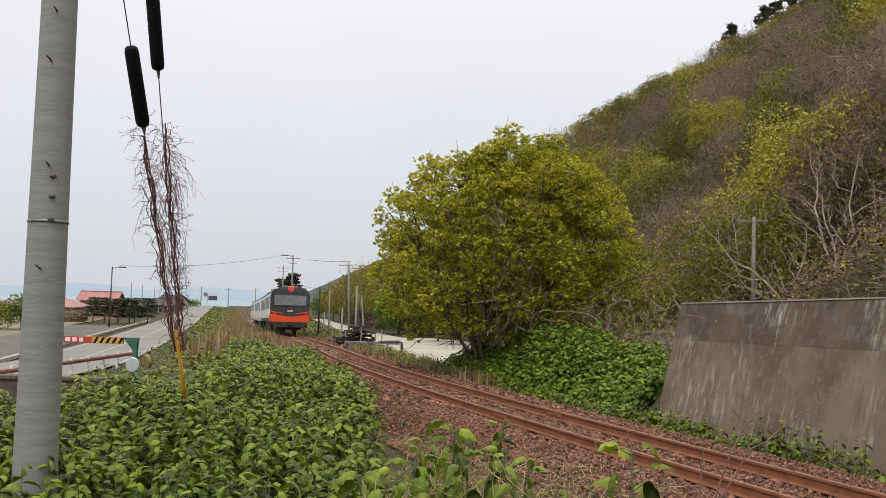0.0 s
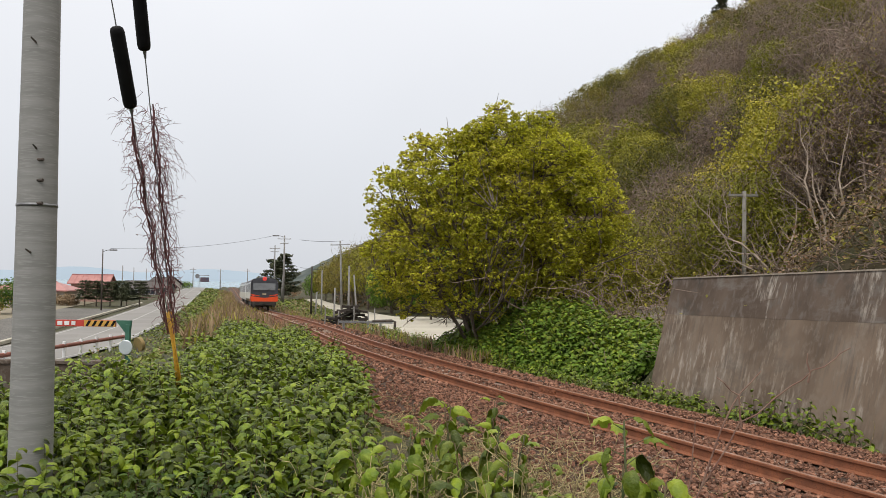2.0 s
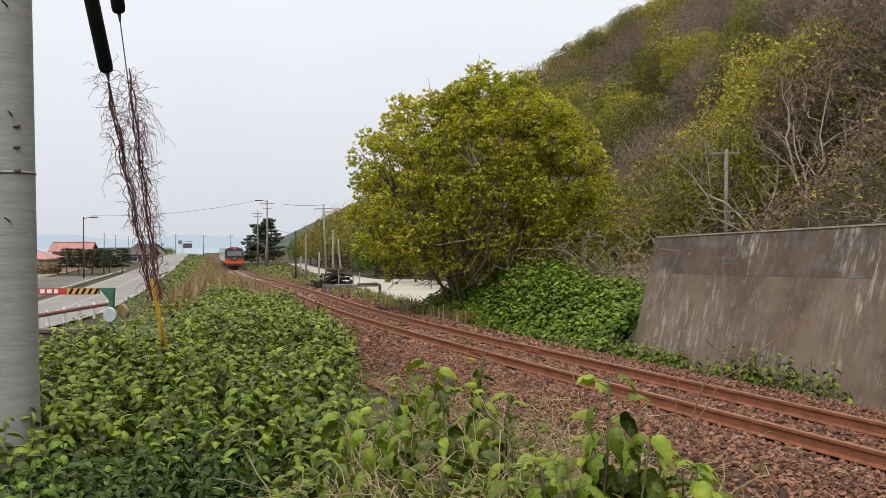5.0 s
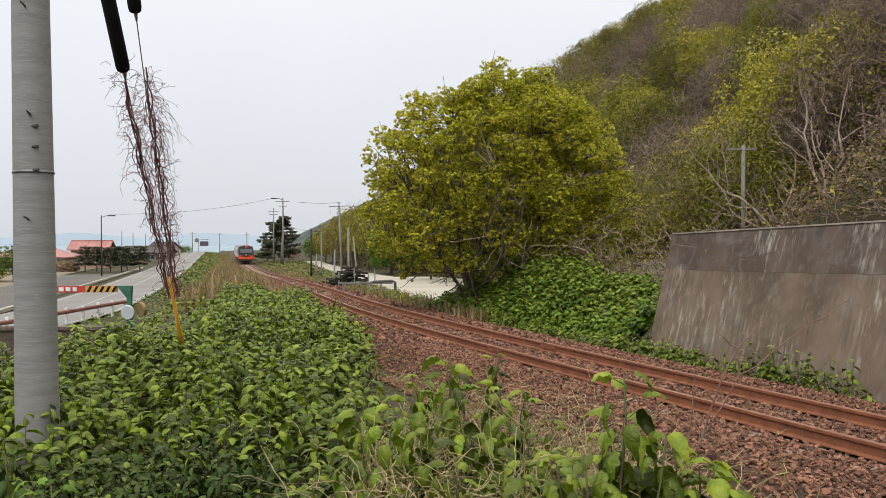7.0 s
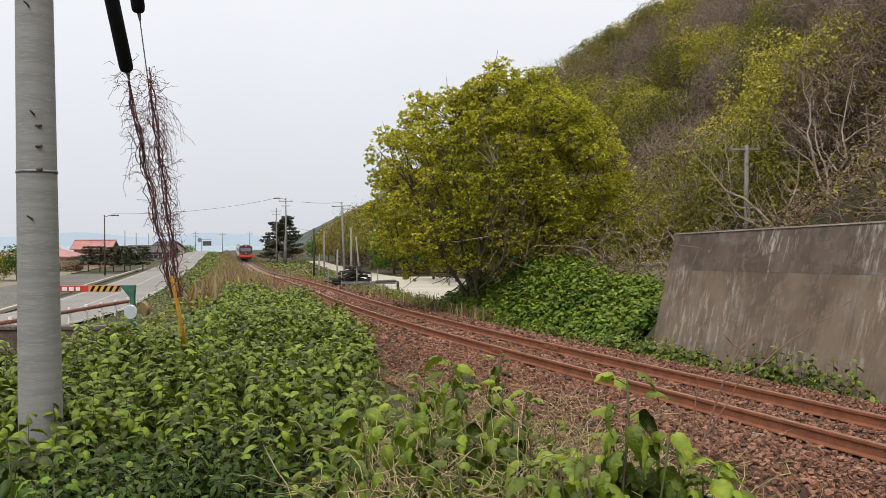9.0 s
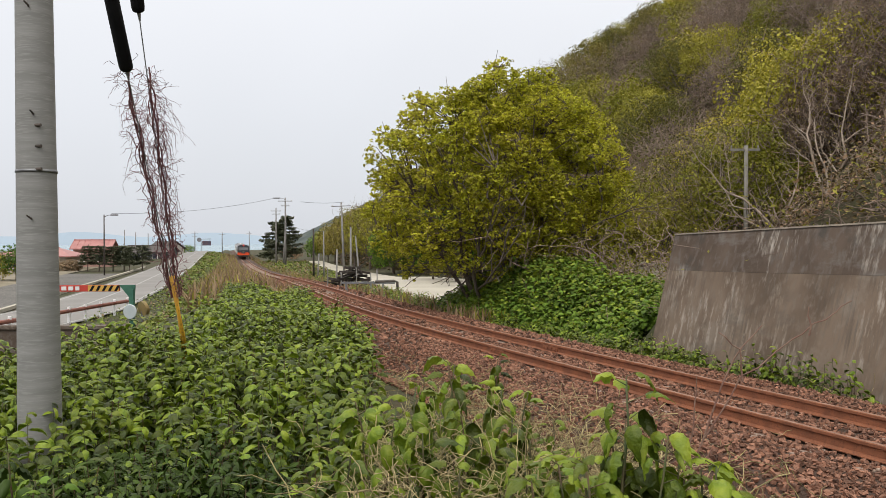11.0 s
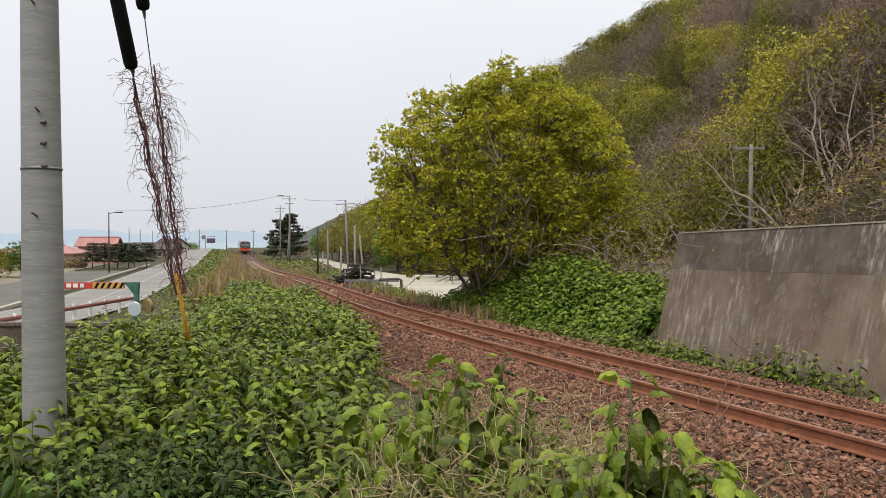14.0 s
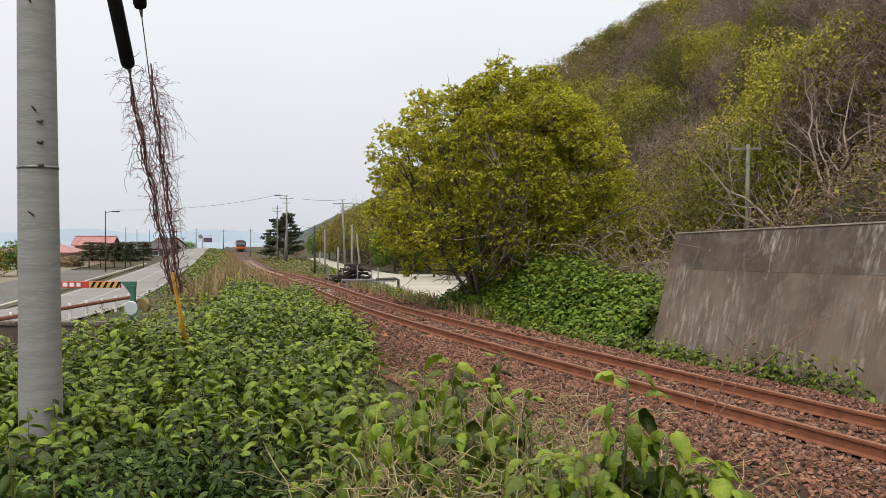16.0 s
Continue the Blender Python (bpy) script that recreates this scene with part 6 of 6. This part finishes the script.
def parapet():
    w = tagged(empty("parapet"), "low grey-brown concrete parapet of the underpass", "parapet", kind="structure")
    for x0, x1 in ((-17.6, -14.6), (-14.59, -12.1)):
        bm = bmesh.new()
        box(bm, x0, 31.2, -3.0, x1, 31.6, -1.34, 0.03)
        part("block", bm, M_WALL, w)
    bm = bmesh.new()
    box(bm, -17.7, 31.12, -1.336, -12.0, 31.68, -1.2, 0.02)
    part("coping", bm, M_WALL, w)


parapet()


def guard_rail():
    a, b = Vector((-20.6, 33.0, -2.35)), Vector((-19.9, 52.0, -2.35))
    g = tagged(empty("guard_rail", Matrix.Translation(a)), "low guard rail with pale posts and red-brown rails", "guard rail")
    d = b - a
    n = 11
    for z in (0.62,):
        bm = bmesh.new()
        tube(bm, [Vector((0, 0, z)), d + Vector((0, 0, z))], 0.11, 8)
        part("rail", bm, M_BROWNRAIL, g)
    for i in range(n):
        bm = bmesh.new()
        p = d * (i / (n - 1))
        box(bm, p.x - 0.07, p.y - 0.07, -0.2, p.x + 0.07, p.y + 0.07, 0.85, 0.015)
        part("post", bm, M_SIGNWHITE, g)


guard_rail()


def util_pole(x, y, z, h, arms=((0.3, 1.6),), r=0.14, name="utility_pole", label="grey utility pole with crossarms", lean=0.0, material=None, lamp=0):
    t = tagged(empty(name, pose(x, y, z - 0.3, 0, lean, 0)), label, name.replace("_", " "), group="poles along the line")
    bm = bmesh.new()
    tube(bm, [(0, 0, 0), (0, 0, h * 0.5), (0, 0, h + 0.3)], [r, r * 0.85, r * 0.65], 10)
    part("shaft", bm, material or M_POLEWOOD, t, smooth=True)
    for dz, w in arms:
        bm = bmesh.new()
        box(bm, -w / 2, -0.14, h - dz - 0.05, w / 2, -0.05, h - dz + 0.05)
        part("crossarm", bm, M_POLEWOOD, t)
        for s in (-0.45, 0, 0.45):
            bm = bmesh.new()
            tube(bm, [(s * w, -0.1, h - dz + 0.05), (s * w, -0.1, h - dz + 0.13), (s * w, -0.1, h - dz + 0.22)], [0.03, 0.06, 0.035], 8)
            part("insulator", bm, M_SIGNWHITE, t)
    if lamp:
        bm = bmesh.new()
        tube(bm, [(0, 0, h), (lamp * 0.6, 0, h + 0.22), (lamp * 1.0, 0, h + 0.25)], 0.04, 6)
        part("lamp_arm", bm, M_DARKSTEEL, t)
        bm = bmesh.new()
        box(bm, min(lamp * 0.9, lamp * 1.9), -0.12, h + 0.16, max(lamp * 0.9, lamp * 1.9), 0.12, h + 0.32, 0.04)
        part("lamp_head", bm, M_DARKSTEEL, t)
    return t


util_pole(-24.6, 130, -1.3, 10.4, ((0.25, 2.2), (1.0, 1.3)), 0.17, lamp=-1)
util_pole(-11.75, 100, -1.6, 8.5, ((0.2, 2.4),), 0.15, lean=-2.2)
util_pole(-31.3, 156, -1.6, 10.2, ((0.3, 2.0), (0.9, 1.6)), 0.15)
util_pole(-28.8, 150, -1.6, 7.0, (), 0.14, lean=3.5, name="wooden_post", label="leaning weathered wooden pole")
util_pole(-45.2, 110, ROAD_Z, 8.3, (), 0.11, "street_lamp", "dark street lamp on a slender pole", lamp=1.0, material=M_DARKSTEEL)
util_pole(-69.5, 180, ROAD_Z, 7.3, (), 0.13)
util_pole(-71.5, 192, ROAD_Z, 7.0, (), 0.13)
util_pole(-75.0, 210, ROAD_Z, 7.0, (), 0.13)
util_pole(-90.0, 300, -1.8, 8.0, ((0.4, 2.4),), 0.2)
util_pole(-80.0, 300, -1.8, 7.6, ((0.4, 2.4),), 0.2)
util_pole(-99.0, 330, -1.8, 7.0, ((0.3, 2.0),), 0.2)
util_pole(-50.2, 215, -2.1, 7.0, ((0.3, 1.6),), 0.13)
util_pole(-5.25, 48.0, -0.55, 3.4, (), 0.075, "wooden_post", "weathered wooden post by the railway")
util_pole(-4.75, 48.6, -0.55, 2.9, (), 0.065, "wooden_post", "weathered leaning wooden post by the railway", lean=-5)
util_pole(-6.05, 47.6, -0.55, 2.1, (), 0.065, "wooden_post", "short weathered wooden post", lean=1)
util_pole(-11.0, 71.0, -1.0, 4.2, (), 0.095, "wooden_post", "dark weathered wooden post by the railway", material=M_DARKWOOD)
util_pole(-9.9, 69.5, -1.0, 3.9, (), 0.075, "wooden_post", "pale weathered wooden post by the railway")
util_pole(-10.5, 70.0, -1.0, 2.0, (), 0.08, "wooden_post", "short pale wooden post by the railway", lean=3)


def wire(a, b, sag, r=0.02):
    a, b = Vector(a), Vector(b)
    pts = [a.lerp(b, k / 14) - Vector((0, 0, sag * 4 * (k / 14) * (1 - k / 14))) for k in range(15)]
    bm = bmesh.new()
    tube(bm, pts, r, 5)
    tagged(part("overhead_wire", bm, M_BLACK), "thin dark sagging overhead wire", "overhead wire", group="overhead wires")


wire((-44.2, 110, 5.95), (-26.2, 130, 9.05), 0.7)
wire((-17.2, 101, 7.0), (-11.75, 100, 6.9), 0.15)
wire((-24.6, 130, 5.0), (-9.9, 69.5, 2.9), 0.3, 0.015)


def timber_stack():
    t = tagged(empty("timber_stack", pose(-4.95, 46.3, -0.5)), "stack of dark weathered timber beside the lane", "timber stack")
    rnd = random.Random(6)
    for i in range(48):
        bm = bmesh.new()
        lv = i // 10
        ln, w = rnd.uniform(0.6, 1.3) * (1 - 0.12 * lv), rnd.uniform(0.07, 0.16)
        c = pose(rnd.uniform(-1.0, 1.0) * (1 - 0.18 * lv), rnd.uniform(-0.5, 0.5), 0.08 + lv * 0.23, rnd.uniform(-8, 8), rnd.uniform(-14, 14), rnd.choice([0, 0, 80]) + rnd.uniform(-25, 25))
        box(bm, -ln / 1.4, -w / 2, -w / 2, ln / 1.4, w / 2, w / 2, 0.012, c)
        part("timber", bm, M_DARKWOOD, t)
    for x, h in ((-1.35, 1.0), (-0.6, 0.8), (0.25, 1.05), (1.05, 0.75), (1.4, 0.95)):
        bm = bmesh.new()
        tube(bm, [(x, -0.8, -0.3), (x + 0.04, -0.78, h * 0.5), (x + 0.02, -0.75, h)], 0.035, 6)
        part("stake", bm, M_POLEWOOD, t, "thin pale grey stake")
    return t


timber_stack()


def barrier_frame():
    t = tagged(empty("steel_barrier", pose(-3.5, 40.0, -0.45)), "grey steel barrier with bent dark end post", "barrier")
    bm = bmesh.new()
    box(bm, -1.35, -0.05, 0.36, 1.3, 0.05, 0.47, 0.015)
    part("beam", bm, M_STEEL, t)
    bm = bmesh.new()
    tube(bm, [(0.3, 0, 0.46), (1.25, 0, 0.5), (1.4, 0, 0.45), (1.42, 0, -0.2)], 0.07, 8)
    part("end_post", bm, M_DARKSTEEL, t, "dark bent steel end")
    for x in (-1.1, 0.1, 0.7):
        bm = bmesh.new()
        box(bm, x - 0.05, -0.05, -0.2, x + 0.05, 0.05, 0.37, 0.01)
        part("leg", bm, M_STEEL, t)
    bm = bmesh.new()
    box(bm, 0.2, -0.3, 0.02, 1.2, 0.1, 0.14, 0.02)
    part("foot_plate", bm, M_PALE, t, "pale concrete footing")


barrier_frame()


def house(x, y, z, w, d, wall_h, roof_h, turn, wall_mat, roof_mat, label, windows, hip=0.0, over=0.5):
    t = tagged(empty("house", pose(x, y, z, 0, 0, turn)), label, "house")
    bm = bmesh.new()
    box(bm, -w / 2, -d / 2, -0.3, w / 2, d / 2, wall_h)
    if not hip:
        vs = [bm.verts.new(p) for p in ((-w / 2, -d / 2, wall_h), (-w / 2, d / 2, wall_h), (-w / 2, 0, wall_h + roof_h * 0.9), (w / 2, -d / 2, wall_h), (w / 2, d / 2, wall_h), (w / 2, 0, wall_h + roof_h * 0.9))]
        bm.faces.new(vs[:3]), bm.faces.new(vs[3:])
    part("wall", bm, wall_mat, t)
    bm = bmesh.new()
    W, D = w / 2 + over, d / 2 + over
    k = W - hip
    low, up = wall_h - 0.08, wall_h + roof_h
    for dz in (0, 0.16):
        vs = [bm.verts.new(p) for p in ((-W, -D, low + dz), (W, -D, low + dz), (W, D, low + dz), (-W, D, low + dz), (-k, 0, up + dz), (k, 0, up + dz))]
        for f in ((0, 1, 5, 4), (2, 3, 4, 5), (1, 2, 5), (3, 0, 4)):
            if len(f) == 4 or hip:
                bm.faces.new([vs[i] for i in f])
        if dz:
            for i, j in ((0, 1), (1, 2), (2, 3), (3, 0)):
                if hip or (i, j) in ((0, 1), (2, 3)):
                    bm.faces.new((old[i], old[j], vs[j], vs[i]))
        old = vs
    roof = part("roof", bm, roof_mat, t)
    ribs = int(w / 0.9)
    if not hip:
        for i in range(ribs + 1):
            bm = bmesh.new()
            xx = -W + 2 * W * i / ribs
            tube(bm, [(xx, -D, low + 0.19), (xx, 0, up + 0.19)], 0.035, 4)
            part("seam", bm, roof_mat, roof)
    bm = bmesh.new()
    box(bm, -k, -0.14, up + 0.1, k, 0.14, up + 0.28, 0.04)
    part("ridge", bm, roof_mat, roof)
    for wx, wz, ww, wh in windows:
        bm = bmesh.new()
        box(bm, wx - ww / 2 - 0.08, -d / 2 - 0.06, wz - 0.08, wx + ww / 2 + 0.08, -d / 2 + 0.02, wz + wh + 0.08)
        win = part("window", bm, M_SIGNWHITE, t)
        for s in (0, 1):
            bm = bmesh.new()
            box(bm, wx - ww / 2 + s * ww / 2 + 0.03, -d / 2 - 0.075, wz, wx - ww / 2 + (s + 1) * ww / 2 - 0.03, -d / 2 - 0.055, wz + wh)
            part("pane", bm, M_GLASS, win)
    return t


house(-63.3, 150, ROAD_Z, 6.3, 4.4, 3.4, 1.5, 6, M_PLASTERPINK, M_ROOFRED, "house with a red metal roof and pinkish walls", ((-2, 1.2, 1.6, 1.2), (1.5, 1.2, 1.6, 1.2)))
house(-66.5, 136, ROAD_Z, 11.0, 8.0, 2.3, 1.25, 6, M_PLASTER, M_ROOFRED, "single-storey house with a red hipped roof and pale walls", ((-3, 0.8, 1.8, 1.1), (0.5, 0.8, 1.8, 1.1), (3.6, 0.5, 1.4, 1.6)), hip=3.2, over=0.8)
house(-70.5, 200, ROAD_Z, 10.5, 7.0, 2.2, 1.5, 6, M_ROOFDARK, M_ROOFDARK, "house with dark walls and a dark gabled roof", ((-3, 0.7, 2.2, 1.1), (1, 0.7, 2.2, 1.1), (4, 0.7, 1.6, 1.1)))
house(-82.0, 245, ROAD_Z + 0.1, 7.0, 7.0, 2.6, 2.0, -20, M_PLASTER, M_ROOFDARK, "pale house with a dark brown roof beside the road", ((-2, 1, 1.8, 1.1), (2, 1, 1.8, 1.1)))


def road_sign():
    t = tagged(empty("road_sign", pose(-85.5, 300, -1.9)), "dark direction board over the far road", "road sign")
    bm = bmesh.new()
    tube(bm, [(-2.2, 0, 0), (-2.2, 0, 5.2), (1.4, 0, 5.3)], 0.12, 8)
    part("post", bm, M_STEEL, t)
    bm = bmesh.new()
    box(bm, -1.8, -0.12, 2.9, 1.4, -0.02, 4.6, 0.05)
    part("board", bm, surface("dark_blue_board", (0.05, 0.06, 0.1), (0.1, 0.06, 0.07), 1, 5, 0.5, 0.0), t)
    bm = bmesh.new()
    tube(bm, [(-2.9, -0.1, 5.0), (-2.9, 0.0, 5.0)], 0.8, 18)
    part("disc", bm, M_ROOF, t, "round grey sign")


road_sign()


def bush(seed, x, y, h, w, leaf, label):
    t = wood_tree(seed, h, w, leaf, 150, 0.25, 12, low=0.15, label=label)
    t["category"], t["group"], t.name = "bush", "bushes along the road", "bush"
    place(t, x, y, z=float(ground_z(x, y)) - 0.1)


bush(90, -49.8, 96, 4.4, 2.6, L_DEEP, "dark green bush beside the yard")
bush(91, -52.2, 95, 3.4, 2.6, L_OLIVE, "olive bush beside the yard")
bush(92, -61.0, 128, 1.8, 2.2, L_DRY, "dry yellowish shrub in front of the house")
bush(93, -58.0, 128, 1.6, 2.0, L_DRY, "dry yellowish shrub in front of the house")
bush(95, -84.0, 270, 2.2, 3.0, L_DEEP, "dark shrub beside the far railway")
bush(96, -37.5, 205, 3.0, 3.0, L_BROWN, "brown scrub beyond the conifers")


def far_ridge():
    """A grassy headland beyond the bend with a pale scree slope."""
    xs, ys = np.linspace(-190, 120, 40), np.linspace(520, 800, 16)
    X, Y = np.meshgrid(xs, ys)
    Z = 52 * step(X, -168, -20) * step(Y, 520, 660) + 1.2 * rough(X, Y, 20) - 9
    n = len(xs)
    F = [(j * n + i, j * n + i + 1, (j + 1) * n + i + 1, (j + 1) * n + i) for j in range(len(ys) - 1) for i in range(n - 1)]
    tagged(link("headland", np.stack([X.ravel(), Y.ravel(), Z.ravel()], 1), F, surface("far_slope", (0.07, 0.085, 0.08), (0.1, 0.115, 0.11), 0.03, 0.12, 0.95, 0.0, c=(0.12, 0.13, 0.125), spec=0.03), smooth=True),
           "grey-green headland beyond the bend", "headland", kind="structure")


far_ridge()


def yard_wall():
    t = tagged(empty("low_wall", pose(6.2, 28.2, -0.5)), "low pale concrete wall behind the crooked trees", "low wall")
    for x in (-1.6, 0.0):
        bm = bmesh.new()
        box(bm, x, -0.12, -0.2, x + 1.58, 0.12, 1.62, 0.01)
        part("wall_panel", bm, M_PALE, t)
    bm = bmesh.new()
    box(bm, -1.66, -0.18, 1.623, 1.64, 0.18, 1.72, 0.012)
    part("coping", bm, M_PALE, t)


yard_wall()


M_OLDWOOD = surface("old_grey_wood", (0.17, 0.16, 0.14), (0.23, 0.215, 0.19), 3, 30, 0.9, 0.3)


def wood_pole():
    x, y = 9.75, 26.0
    z = float(ground_z(x, y))
    t = tagged(empty("utility_pole", pose(x, y, z - 0.2)), "short grey wooden pole among the leafless trees", "utility pole")
    bm = bmesh.new()
    tube(bm, [(0, 0, 0), (0.02, 0, 5.2 - z)], [0.075, 0.06], 10)
    part("shaft", bm, M_OLDWOOD, t, smooth=True)
    bm = bmesh.new()
    box(bm, -0.5, -0.04, 5.02 - z, 0.45, 0.04, 5.1 - z, 0.01)
    part("crossarm", bm, M_OLDWOOD, t)
    for k in (-0.45, 0.0, 0.4):
        bm = bmesh.new()
        tube(bm, [(k, 0, 5.1 - z), (k, 0, 5.15 - z), (k, 0, 5.2 - z)], [0.025, 0.035, 0.02], 8)
        part("insulator", bm, M_OLDWOOD, t)


wood_pole()


REAR = [(0, 61.0), (0.5, 67.8), (1, 74.6), (2, 88.6), (3, 103.3), (4, 118.5), (6.5, 154.0), (9, 185.0), (11.5, 212.0), (13, 228.0), (14.5, 243.0), (16, 257.0)]

cars = [rail_car(i == 0) for i in range(3)]


def motions():
    for i, car in enumerate(cars):
        rows = []
        for t, y0 in REAR:
            y = y0 + i * 20.3
            a, b = Vector((float(track_x(y)), y, float(track_z(y)))), Vector((float(track_x(y + 19)), y + 19, float(track_z(y + 19))))
            d = b - a
            rows.append((t, Matrix.Translation(a) @ Euler((math.atan2(d.z, math.hypot(d.x, d.y)), 0, math.atan2(-d.x, d.y))).to_matrix().to_4x4()))
        walk(car, rows)


motions()
